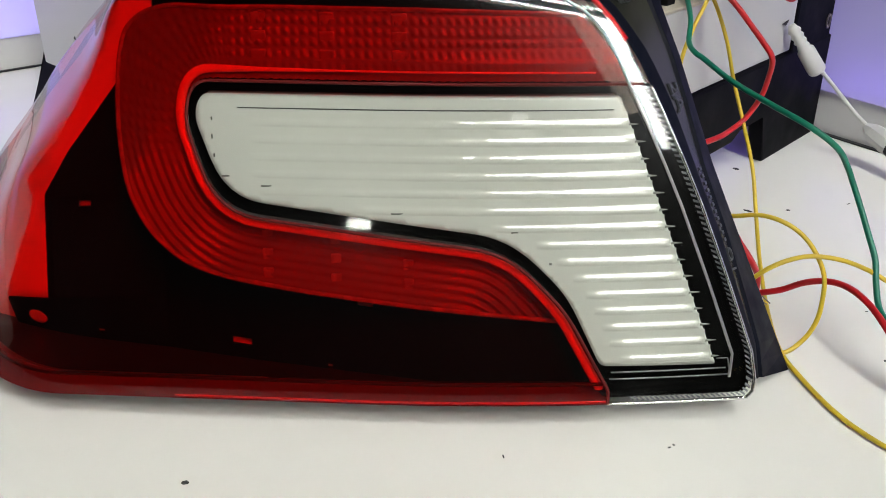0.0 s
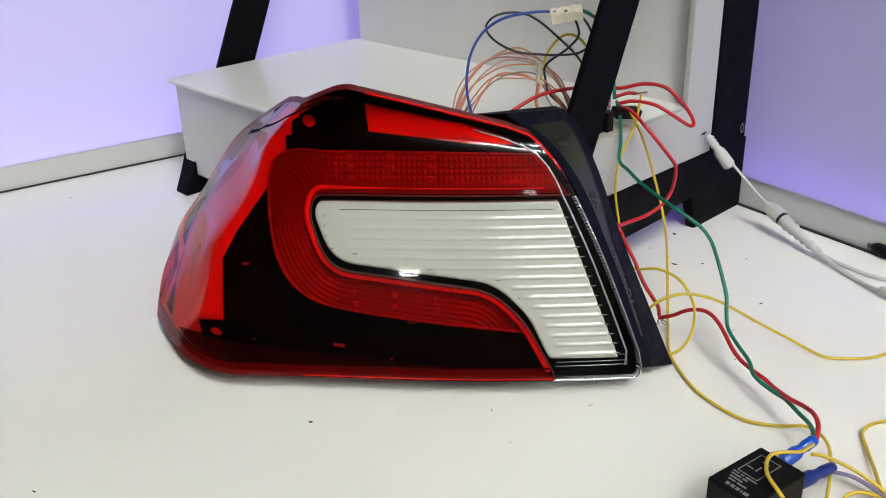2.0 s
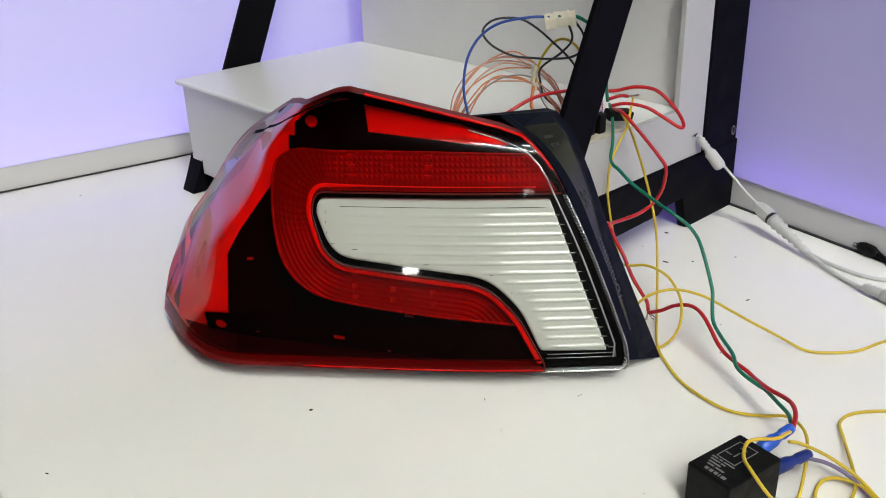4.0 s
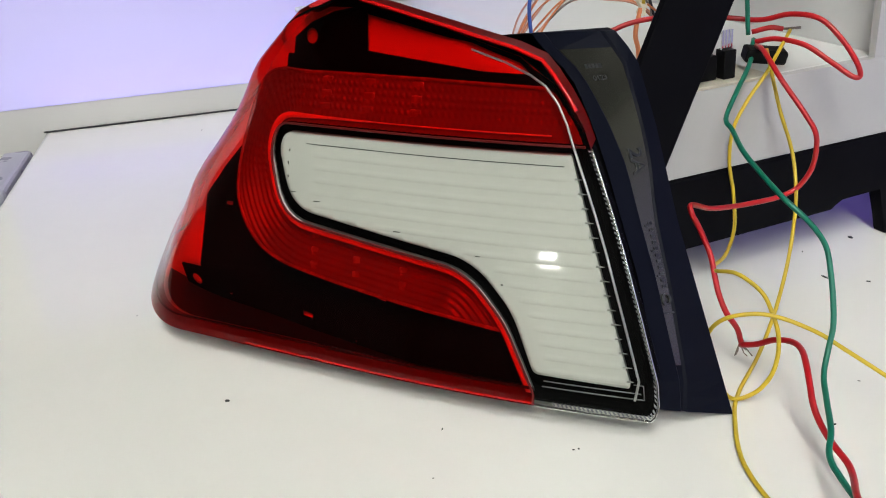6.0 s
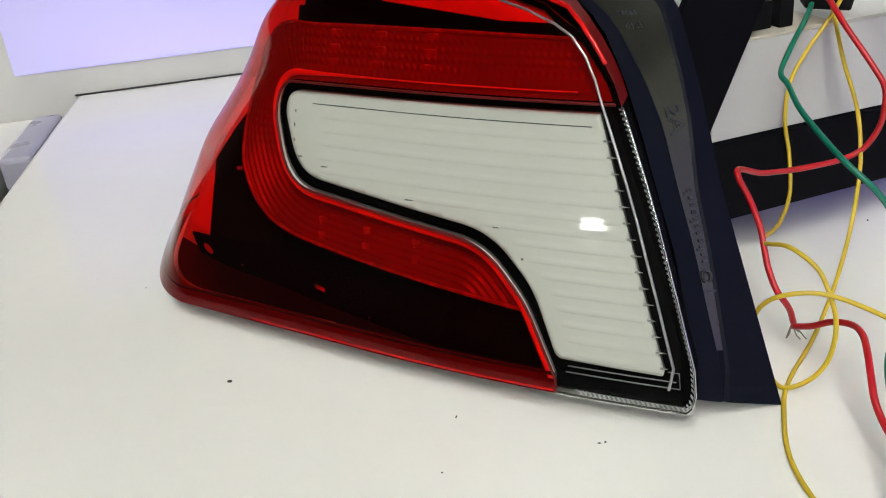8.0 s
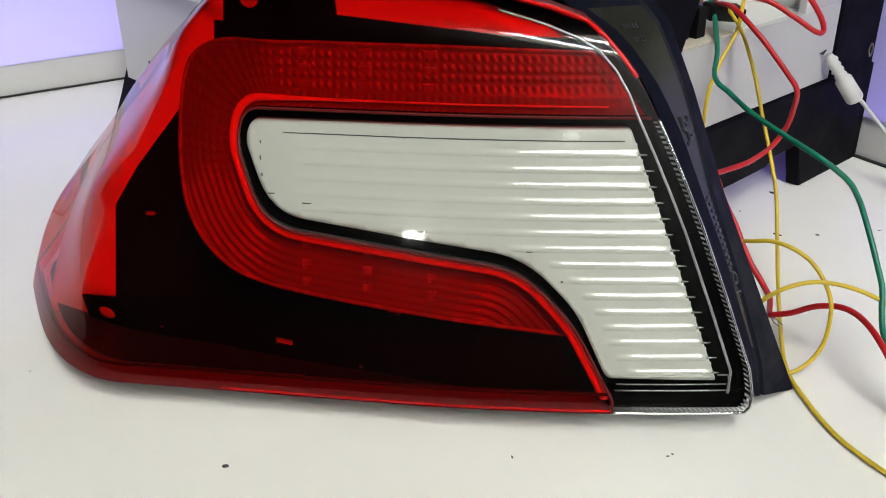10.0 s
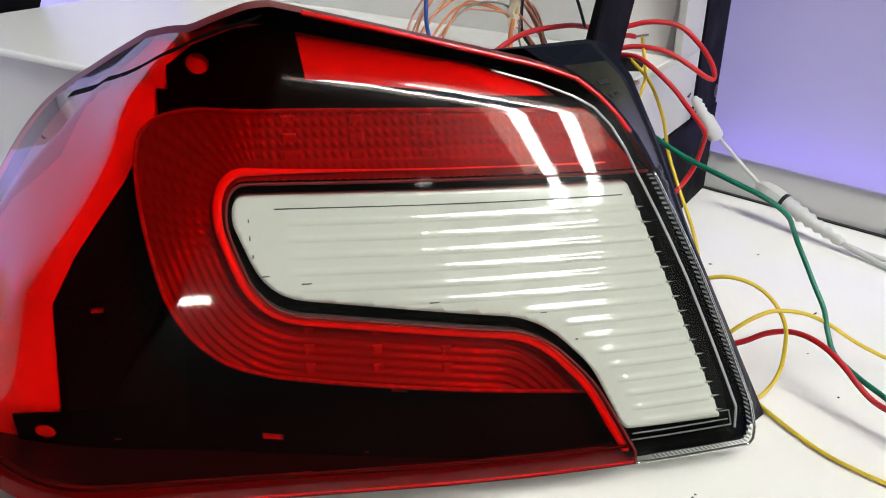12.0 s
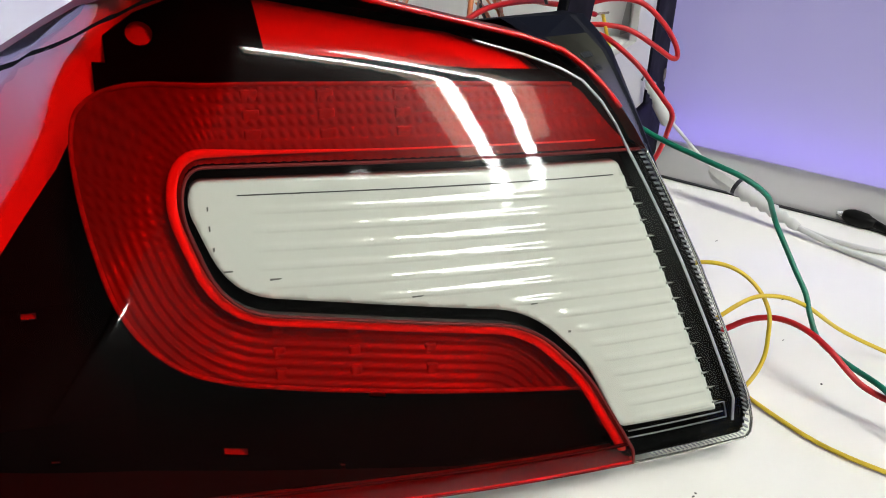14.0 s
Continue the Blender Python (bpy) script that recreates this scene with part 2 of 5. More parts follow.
def inside(poly, x, z):
    """Which of the points lie in the polygon."""
    px, pz = np.array(poly).T
    qx, qz = np.roll(px, -1), np.roll(pz, -1)
    hit = np.zeros(x.shape, bool)
    for a, b, c, d in zip(px, pz, qx, qz):
        if b != d:
            hit ^= ((b > z) != (d > z)) & (x < (c - a) * (z - b) / (d - b) + a)
    return hit


def nearest(poly, x, z):
    """The nearest place on the polygon's outline, and how far off it is."""
    best = np.full(x.shape, 1e9)
    bx, bz = x.copy(), z.copy()
    p = np.array(poly)
    for (a, b), (c, d) in zip(p, np.roll(p, -1, 0)):
        ll = (c - a) ** 2 + (d - b) ** 2
        if ll == 0:
            continue
        t = np.clip(((x - a) * (c - a) + (z - b) * (d - b)) / ll, 0, 1)
        nx, nz = a + t * (c - a), b + t * (d - b)
        dist = np.hypot(x - nx, z - nz)
        m = dist < best
        best[m], bx[m], bz[m] = dist[m], nx[m], nz[m]
    return bx, bz, best


def rounded(points, per=6):
    """A closed outline from corners (x, z, radius)."""
    out = []
    n = len(points)
    for i in range(n):
        x, z, r = points[i]
        p, a, b = Vector((x, z)), Vector(points[i - 1][:2]), Vector(points[(i + 1) % n][:2])
        if r <= 0:
            out.append((x, z))
            continue
        u, v = (a - p), (b - p)
        r0 = min(r, u.length * 0.49, v.length * 0.49)
        s, e = p + u.normalized() * r0, p + v.normalized() * r0
        for k in range(per + 1):
            t = k / per
            q = s * (1 - t) ** 2 + p * 2 * t * (1 - t) + e * t * t
            out.append((q.x, q.y))
    return out


def grown(poly, d):
    """The outline pushed outward by d."""
    p = np.array(poly)
    area = 0.5 * np.sum(p[:, 0] * np.roll(p[:, 1], -1) - np.roll(p[:, 0], -1) * p[:, 1])
    s = 1 if area > 0 else -1
    t = np.roll(p, -1, 0) - np.roll(p, 1, 0)
    t /= np.maximum(np.linalg.norm(t, axis=1, keepdims=True), 1e-9)
    return [tuple(q) for q in p + s * d * np.c_[t[:, 1], -t[:, 0]]]


def tidy(line):
    """The closed line without points that lie on the one before."""
    return [q for k, q in enumerate(line) if math.dist(q, line[k - 1]) > 1e-5]


def sheet(name, keep, cut, surf, mat, dx, dz, thick=0.0, smooth=True):
    """A skin on surf(x, z) -> (x, y, z), inside every outline of keep and outside every outline of cut."""
    k0 = np.array(keep[0])
    X, Z = np.meshgrid(np.arange(k0[:, 0].min() + dx * 0.4, k0[:, 0].max(), dx), np.arange(k0[:, 1].min() + dz * 0.4, k0[:, 1].max(), dz))
    X, Z = X.ravel(), Z.ravel()
    step = max(dx, dz) * 1.1
    points, edges = [], []
    for poly in (*keep, *cut):
        line = tidy(dense(poly, step))
        base, n = len(points), len(line)
        points += line
        edges += [(base + k, base + (k + 1) % n) for k in range(n)]
    ok = np.ones(X.shape, bool)
    for poly in keep:
        ok &= inside(poly, X, Z)
    for poly in cut:
        ok &= ~inside(poly, X, Z)
    X, Z = X[ok], Z[ok]
    for poly in (*keep, *cut):
        m = nearest(poly, X, Z)[2] > step * 0.5
        X, Z = X[m], Z[m]
    points += list(zip(X.tolist(), Z.tolist()))
    flat, _, tris, _, _, _ = delaunay_2d_cdt([Vector(q) for q in points], edges, [], 0, 1e-6)
    P = np.array([tuple(v) for v in flat])
    T = np.array([t for t in tris if len(t) == 3])
    cx, cz = P[T, 0].mean(1), P[T, 1].mean(1)
    ok = np.ones(len(T), bool)
    for poly in keep:
        ok &= inside(poly, cx, cz)
    for poly in cut:
        ok &= ~inside(poly, cx, cz)
    used, inv = np.unique(T[ok], return_inverse=True)
    faces = inv.reshape(-1, 3).tolist()
    px, py, pz = surf(P[used, 0], P[used, 1])
    verts = np.stack([px, py, pz], 1)
    if thick:
        n = len(verts)
        rim = set()
        for q in faces:
            rim.update(zip(q, q[1:] + q[:1]))
        walls = [(b, a, a + n, b + n) for a, b in sorted(rim) if (b, a) not in rim]
        faces = faces + [[i + n for i in q[::-1]] for q in faces] + walls
        verts = np.concatenate([verts, verts + np.array([0, thick, 0])])
    return mesh_from(name, verts, faces, mat, smooth)


def flat_ring(rx, rz, w, n=18):
    bm = bmesh.new()
    rows = []
    for k in range(n):
        a = 2 * math.pi * k / n
        rows.append([bm.verts.new((q * math.cos(a) * 1.0 * rx, y, q * math.sin(a) * rz)) for q, y in ((1, 0), (1, 0.0006), (1 - w, 0.0006), (1 - w, 0))])
    for k in range(n):
        a, b = rows[k], rows[(k + 1) % n]
        for j in range(4):
            bm.faces.new((a[j], a[(j + 1) % 4], b[(j + 1) % 4], b[j]))
    return bm


def lettering(text, size, depth, mat, name="lettering"):
    cu = bpy.data.curves.new(name, "FONT")
    cu.body, cu.size, cu.extrude, cu.align_x, cu.align_y = text, size, depth, "CENTER", "CENTER"
    tmp = bpy.data.objects.new(name, cu)
    scene.collection.objects.link(tmp)
    me = bpy.data.meshes.new_from_object(tmp.evaluated_get(bpy.context.evaluated_depsgraph_get()))
    bpy.data.objects.remove(tmp)
    me.materials.clear()
    me.materials.append(mat)
    return me


# ---- the room: bench top, wall boards, closing walls and ceiling ----
# the bench and its walls run along E1 (left board) and E2 (right board)
ROOM = Matrix.Translation(CORNER) @ Matrix(((E1.x, -E2.x, 0, 0), (E1.y, -E2.y, 0, 0), (0, 0, 1, 0), (0, 0, 0, 1)))
# in ROOM: x runs from the corner along E1 (the left board lies at negative x), y runs towards the corner


def structure(name, bm, mat, label, m=None):
    ob = part(name, bm, mat)
    if m is not None:
        ob.matrix_world = m
    return tagged(ob, label, "structure", kind="structure")


bench = structure("bench_top", box_bm(-0.516, 0.03, -1.4, 0.03, -0.03, 0, 0.004, 3), M_DESK,
                  "glossy white laminate bench top with dark specks", ROOM)
structure("bench_base", box_bm(-0.470, -0.020, -1.34, -0.030, -0.758, -0.0305), M_EDGE, "dark bench base below the white top", ROOM)
structure("wall_left", box_bm(-0.62, 0.03, 0.0, 0.02, -0.03, 0.175, 0.002), M_WALL, "white board wall washed with violet light", ROOM)
structure("wall_right", box_bm(0.0, 0.02, -1.4, -0.002, -0.03, 0.175, 0.002), M_WALL_R, "white board wall, darkened a little for weaker light, washed with violet light", ROOM)
# added emissive facings imitate the wash; the right one is the darker copy
structure("wall_wash_left", box_bm(-0.555, -0.0035, -0.0016, -0.0002, 0.0205, 0.171, 0.0006), M_GLOW_L, "added wall facing with the violet wash put in as emission", ROOM)
structure("wall_wash_right", box_bm(-0.0016, -0.0002, -1.38, -0.0035, 0.0225, 0.171, 0.0006), M_GLOW_R, "added darker wall facing with a dim violet wash put in as emission", ROOM)
structure("trim_left", box_bm(-0.516, -0.004, -0.0030, -0.0004, 0.0003, 0.0010), M_EDGE, "thin dark gap along the wall's foot", ROOM)
structure("trim_right", box_bm(-0.0030, -0.0004, -1.39, -0.004, 0.0003, 0.0010), M_EDGE, "thin dark gap along the wall's foot", ROOM)
structure("floor", box_bm(-2.2, 2.2, -3.6, 1.2, -0.80, -0.76), M_EDGE, "dark floor below the bench")
structure("ceiling", box_bm(-2.2, 2.2, -3.6, 1.2, 1.9, 1.94), M_ROOM, "plain near-black ceiling, added out of view")
structure("wall_front", box_bm(-2.2, 2.2, -3.64, -3.6, -0.8, 1.9), M_ROOM, "plain room wall, added out of view")
structure("wall_far", box_bm(-2.2, 2.2, 1.2, 1.24, -0.8, 1.9), M_ROOM, "plain room wall, added out of view")
structure("wall_east", box_bm(2.2, 2.24, -3.6, 1.2, -0.8, 1.9), M_ROOM_PALE, "plain room wall, added out of view")
structure("wall_west", box_bm(-2.24, -2.2, -3.6, 1.2, -0.8, 1.9), M_ROOM, "plain room wall, added out of view")

# twin tube fixture on the ceiling behind the camera and a small wall light
fixture = tagged(new("tube_light"), "twin tube ceiling light with glowing side trays", "ceiling light")
fixture.matrix_world = pose(0.63, -1.70, 1.86, 0, 0, 28)
part("spine", box_bm(-0.31, 0.31, -1.50, 1.35, 0.0, 0.04, 0.004), M_BLACK, fixture)
for sx in (-1, 1):
    part("tube", cyl_bm((sx * 0.13, -1.45, -0.045), (sx * 0.13, 1.20, -0.045), 0.040, sides=20), M_TUBE, fixture, smooth=True)
    part("tray", box_bm(min(sx * 0.175, sx * 0.29), max(sx * 0.175, sx * 0.29), -1.00, 1.30, -0.012, -0.001), M_DIFF, fixture)
wall_light = tagged(new("wall_light"), "short bright wall light bar on the room wall", "wall light")
wall_light.location = (-1.00, -3.598, 1.46)
part("plate", box_bm(-0.11, 0.11, 0.0, 0.02, -0.05, 0.05, 0.004), M_BLACK, wall_light)
part("bar", box_bm(-0.085, 0.085, 0.021, 0.05, -0.032, 0.032, 0.008), M_BARLIGHT, wall_light)

spot_light = tagged(new("downlight"), "small round bright ceiling downlight", "ceiling light")
spot_light.location = (0.18, -2.80, 1.899)
part("bezel", cyl_bm((0, 0, 0), (0, 0, -0.018), 0.075, 0.070, 24), M_BLACK, spot_light)
part("lamp_face", cyl_bm((0, 0, -0.0181), (0, 0, -0.024), 0.055, 0.050, 24), M_SPOT, spot_light)

# ---- the tail lamp ----
lamp = tagged(new("tail_lamp"), "car tail lamp with red and clear lens lying on the bench", "car light")
lamp.matrix_world = Matrix.Translation((0, 0, -0.0006)) @ Matrix.Diagonal((1, 1, 1.033, 1))

zz = np.linspace(-0.02, 0.16, 361)
FOOT_Z = 0.0097


def eased(keys, values, width=31):
    """Values along the lamp's height, rounded off between their keys."""
    return np.convolve(np.pad(np.interp(zz, keys, values), width // 2, mode="edge"), np.ones(width) / width, "valid")


LAMP_Z = (0.0, 0.01, 0.03, 0.045, 0.06, 0.075, 0.09, 0.105, 0.12, 0.136)
side_x = eased(LAMP_Z, (-0.2124, -0.2131, -0.2133, -0.2000, -0.1888, -0.1768, -0.1608, -0.1472, -0.1304, -0.1089), 33)


def tilt(z):
    """The lamp's front leans back, bulging a little at mid height."""
    return 0.47 * (z - 0.012) - 0.0035 * (1 - ((z - 0.065) / 0.06) ** 2) + 0.0035 * (1 - (0.053 / 0.06) ** 2)


plan_x = np.linspace(-0.30, 0.10, 801)
plan_slope = np.interp(plan_x, (-0.07, 0.045), (-0.11, 0.06))
plan_y = np.cumsum(plan_slope) * (plan_x[1] - plan_x[0])
plan_y -= np.interp(0.0, plan_x, plan_y)


def front_y(x, z):
    """The front in plan, leaning back, turned under at the foot and bent back along the top."""
    low = np.clip((FOOT_Z + 0.0042 - z) / 0.004, 0, 1.5)
    over = z - 0.1125 - 0.075 * np.clip(-0.03 - x, -0.05, 0.07)
    bend = 0.45 * (np.sqrt(over ** 2 + 0.0035 ** 2) + over) - 0.0006
    return tilt(z) + np.interp(x, plan_x, plan_y) + 0.0004 * low ** 2 + np.maximum(bend, 0)


width_z = eased((0, 0.06, 0.08, 0.11, 0.136), (0.058, 0.058, 0.052, 0.045, 0.018))
crest_xz = eased(LAMP_Z, (-0.1938, -0.1935, -0.1896, -0.1836, -0.1731, -0.1577, -0.1478, -0.1425, -0.1258, -0.1117), 33)
crest_yz = eased(LAMP_Z, (0.0320, 0.0345, 0.0560, 0.0638, 0.0631, 0.0625, 0.0690, 0.0759, 0.0793, 0.0803), 33)
deep_z = eased(LAMP_Z, (0.0560, 0.0620, 0.0780, 0.0968, 0.0961, 0.0836, 0.0774, 0.0717, 0.0570, 0.0381), 33)
back_xz = eased(LAMP_Z, (0.0055, 0.0060, 0.0085, 0.0115, 0.0095, 0.0080, 0.0071, 0.0062, 0.0055, 0.0055), 33)


def corner_width(z):
    return np.interp(z, zz, width_z)


def corner_depth(u, z):
    """How far the lens runs back round its corner: a swelling front, a crest, then a steep side."""
    rc = corner_width(z)
    x_c = np.interp(z, zz, side_x) + rc
    deep = np.interp(z, zz, deep_z)
    uc = np.clip((x_c - np.interp(z, zz, crest_xz)) / rc, 0.3, 0.88)
    dc = np.maximum(np.interp(z, zz, crest_yz) - front_y(x_c, z), 0.006)
    # softly rounded near the foot, a clear crease further up
    c = np.interp(z, (0.015, 0.055), (2.0, 0.09))
    w = np.interp(z, (0.015, 0.055), (0.012, 0.007))
    front = dc * (np.sqrt((np.maximum(u, 0) / uc) ** 2 + c) - np.sqrt(c)) / (np.sqrt(1 + c) - np.sqrt(c))
    side = dc + (deep - dc) * (u - uc) / (1 - uc)
    grade = (deep - dc) / (1 - uc)
    start = dc - grade * uc
    root = np.sqrt(start ** 2 + w ** 2)
    # leaves the front with no step and no crease
    lift, turn = 0.5 * (start + root), 0.5 * grade * (1 + start / root)
    return 0.5 * (front + side + np.sqrt((front - side) ** 2 + w ** 2)) - (lift + (turn + 3 * lift) * u) * (1 - u) ** 3


def lens_surf(p, z, back=0.0):
    """p is x as far as -0.05; beyond, q = (-0.05 - p) / 0.2 goes along the front, round the corner and back."""
    q = np.clip((-0.05 - p) / 0.2, 0, 1.05)
    xl = np.interp(z, zz, side_x)
    rc = corner_width(z)
    x_c = xl + rc
    g_c = front_y(x_c, z)
    slope = np.interp(x_c, plan_x, plan_slope)
    a = np.clip(q / 0.5, 0, 1)
    xf = -0.05 + (x_c + 0.05) * a
    u = np.clip((q - 0.5) / 0.3, 0, 1)
    bk = np.clip((q - 0.8) / 0.2, 0, 1.2)
    x = np.where(p >= -0.05, p, np.where(q < 0.5, xf, x_c - rc * u - np.interp(z, zz, back_xz) * bk))
    y = np.where(p >= -0.05, front_y(p, z), np.where(q < 0.5, front_y(xf, z),
                 g_c - slope * rc * u * (1 - u) ** 2 + corner_depth(u, z) + 0.066 * bk))
    return x, y + back, z


def skin_y(x, z):
    """The lens's depth at a place of the front, round the corner too."""
    xl, rc = np.interp(z, zz, side_x), corner_width(z)
    x_c = xl + rc
    u = np.clip((x_c - x) / rc, 0, 1)
    return np.where(x >= x_c, front_y(x, z), front_y(x_c, z) - np.interp(x_c, plan_x, plan_slope) * rc * u * (1 - u) ** 2 + corner_depth(u, z))


def qp(q):
    return -0.05 - 0.2 * q


RIGHT = [(0.0418, FOOT_Z), (0.0434, 0.0114), (0.0439, 0.0150), (0.0428, 0.0220), (0.0396, 0.0305), (0.0360, 0.040), (0.0320, 0.050), (0.0280, 0.060),
         (0.0235, 0.070), (0.0187, 0.080), (0.0152, 0.0870)]
LENS = RIGHT + [(0.0110, 0.0950), (0.0075, 0.1000), (0.0035, 0.1050), (-0.0015, 0.1100), (-0.0070, 0.1140), (-0.018, 0.1172), (-0.05, 0.1235), (qp(0.2), 0.1268),
        (qp(0.5), 0.1312), (qp(0.58), 0.1316), (qp(0.66), 0.1304), (qp(0.73), 0.1272),
        (qp(0.775), 0.1222), (qp(0.81), 0.1135), (qp(0.87), 0.1015), (qp(0.94), 0.0890), (qp(0.97), 0.0780), (qp(0.95), 0.0640), (qp(0.91), 0.0520), (qp(0.91), 0.0420),
        (qp(0.94), 0.0290), (qp(0.97), 0.0200), (qp(0.97), FOOT_Z)]
LENS = LENS[:18] + [(v.x, v.y) for v in smooth_path([(p, z, 0) for p, z in LENS[18:-1]], 4)] + LENS[-1:]
PANEL = rounded([(0.0064, 0.0856, 0.001), (0.0337, 0.0172, 0.001), (0.0, 0.0178, 0.002), (-0.0095, 0.0365, 0.006), (-0.0255, 0.0510, 0.012),
                 (-0.105, 0.0600, 0.012), (-0.1135, 0.0800, 0.006), (-0.1117, 0.0856, 0.006)])
CLEAR = rounded([(0.0560, 0.0895, 0), (0.0560, 0.0, 0), (0.0015, 0.0, 0), (0.0015, 0.0135, 0.001), (-0.0105, 0.0340, 0.006), (-0.0265, 0.0490, 0.012),
                 (-0.107, 0.0578, 0.012), (-0.1155, 0.0805, 0.006), (-0.1130, 0.0900, 0.006)])



def to_p(poly):
    """An outline in (x, z), laid into the lens's own (p, z)."""
    out = []
    for x, z in poly:
        xc = float(np.interp(z, zz, side_x) + corner_width(z))
        out.append((x, z) if x >= -0.05 else (qp(0.5 * (-0.05 - x) / (-0.05 - xc)), z))
    return out


def dense(poly, step=0.002, closed=True):
    out = []
    n = len(poly)
    for i in range(n if closed else n - 1):
        a, b = Vector(poly[i][:2]), Vector(poly[(i + 1) % n][:2])
        k = max(1, round((b - a).length / step))
        out += [tuple(a.lerp(b, j / k)) for j in range(k)]
    if not closed:
        out.append(tuple(poly[-1][:2]))
    return out


CLEAR_P = to_p(dense(CLEAR, 0.002))
part_mesh = sheet("red_lens", [LENS], [CLEAR_P], lens_surf, M_RED, 0.0012, 0.0012)
red_lens = link("red_lens", part_mesh, lamp, "glossy transparent red outer lens")
part_mesh = sheet("clear_lens", [LENS, CLEAR_P], [], lens_surf, M_CLEAR, 0.0010, 0.0010)
clear_lens = link("clear_lens", part_mesh, lamp, "clear transparent outer lens")


M_SEAM = material("dark_red_seam", (0.10, 0.004, 0.004), 0.5, spec=0.2)


def on_lens(pts, back=0.0):
    p = np.array(pts)
    x, y, z = lens_surf(p[:, 0], p[:, 1], back)
    return [Vector(v) for v in zip(x, y, z)]


def strip(name, rows, mat, parent, label="", closed=False, smooth=True):
    """A skin through rows of equally many points."""
    verts, faces = [], []
    m = len(rows[0])
    for r in rows:
        verts += list(r)
    for i in range(len(rows) - 1):
        for k in range(m if closed else m - 1):
            j = (k + 1) % m
            faces.append((i * m + k, i * m + j, (i + 1) * m + j, (i + 1) * m + k))
    return link(name, mesh_from(name, verts, faces, mat, smooth), parent, label)


seam_pts = [p for p in CLEAR_P if p[0] < 0.0132 and p[1] > FOOT_Z]
seam_cut = max(range(len(seam_pts)), key=lambda i: math.dist(seam_pts[i], seam_pts[i - 1]))
seam_line = seam_pts[seam_cut:] + seam_pts[:seam_cut]
if seam_line[0][1] < 0.03:
    seam_line = seam_line[::-1]
link("seam", tube_mesh("seam", on_lens([*seam_line, (0.0015, FOOT_Z)], 0.0003), 0.0005, M_SEAM, 6), red_lens, "dark seam between red and clear lens")
# the lens's edge turns back all round: clear at the right, red elsewhere
edge_right = dense([(0.0015, FOOT_Z)] + RIGHT + [(0.0140, 0.0892)], 0.0015, False)
edge_red = dense([(0.0140, 0.0892)] + LENS[11:] + [(0.0015, FOOT_Z)], 0.002, False)
mid = Vector((-0.08, 0.06, 0.06))


def skirt(name, pts, mat, depth, inset, parent, label, steps=3):
    base = on_lens(pts)
    rows = []
    for s in range(steps + 1):
        f = s / steps
        rows.append([b + Vector((0, depth * f, 0)) + (mid - b).normalized() * inset * f + Vector((0, 0, 0.001 * f)) for b in base])
    return strip(name, rows, mat, parent, label)


skirt("lens_edge", edge_right, M_CLEAR, 0.012, 0.0005, clear_lens, "clear turned-back lens edge")
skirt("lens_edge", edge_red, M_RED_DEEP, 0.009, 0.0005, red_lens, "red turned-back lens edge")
# thin metal tubes draw the highlights of the clear edge and inner bend
link("highlight_line", tube_mesh("highlight_line", on_lens(edge_right, 0.0004), 0.0005, M_CHROME, 6), clear_lens, "metal line put in for the highlight on the clear edge")
line_a = dense([(0.0362, 0.0160)] + [(x - 0.0058, z) for x, z in RIGHT[3:]] + [(0.0082, 0.0892), (0.0050, 0.0960), (0.0012, 0.1020), (-0.0040, 0.1072), (-0.0100, 0.1102), (-0.0200, 0.1135), (-0.0340, 0.1168)], 0.0015, False)
link("highlight_line", tube_mesh("highlight_line", on_lens(line_a, -0.0001), 0.00042, M_SOFTLINE, 6), clear_lens, "metal line put in for the highlight on the lens's inner bend")
link("seal", tube_mesh("seal", on_lens(dense([(0.0012, 0.0148), (qp(0.93), 0.0150)], 0.002, False), 0.0012), 0.0005, M_HOUSING, 6), red_lens, "black seal line round the lens")

# prism teeth along the turned-back clear edge, over a dark liner
tooth_line = dense(edge_right, 0.00075, False)
tooth_base = on_lens(tooth_line, 0.0012)
tv, tf = [], []
for i in range(0, len(tooth_base) - 1, 2):
    a, b = tooth_base[i], tooth_base[i + 1]
    if a.z < FOOT_Z + 0.001 and a.x < 0.008:
        continue
    ia, ib = (mid - a).normalized(), (mid - b).normalized()
    k = len(tv)
    m_ = (a + b) / 2 + Vector((0, -0.0005, 0))
    im = (mid - m_).normalized()
    tv += [a + ia * 0.0006, b + ib * 0.0006, m_ + im * 0.0006, a + ia * 0.0018 + Vector((0, 0.0006, 0)), b + ib * 0.0018 + Vector((0, 0.0006, 0)), m_ + im * 0.0017 + Vector((0, 0.0004, 0))]
    tf += [(k, k + 2, k + 5, k + 3), (k + 2, k + 1, k + 4, k + 5), (k, k + 1, k + 2), (k + 3, k + 5, k + 4), (k + 1, k, k + 3, k + 4)]
link("prism_strip", mesh_from("prism_strip", tv, tf, M_TEETH), clear_lens, "finely toothed prism strip")
liner = []
for d_in, back in ((0.0004, 0.0110), (0.0005, 0.0028), (0.0040, 0.0040), (0.0070, 0.0080)):
    liner.append([b + (mid - b).normalized() * d_in for b in on_lens(edge_right, back)])
strip("rim_liner", liner, M_MASK, clear_lens, "black liner inside the clear edge")


def inner(offset):
    def f(x, z):
        return x, skin_y(x, z) + offset, z
    return f


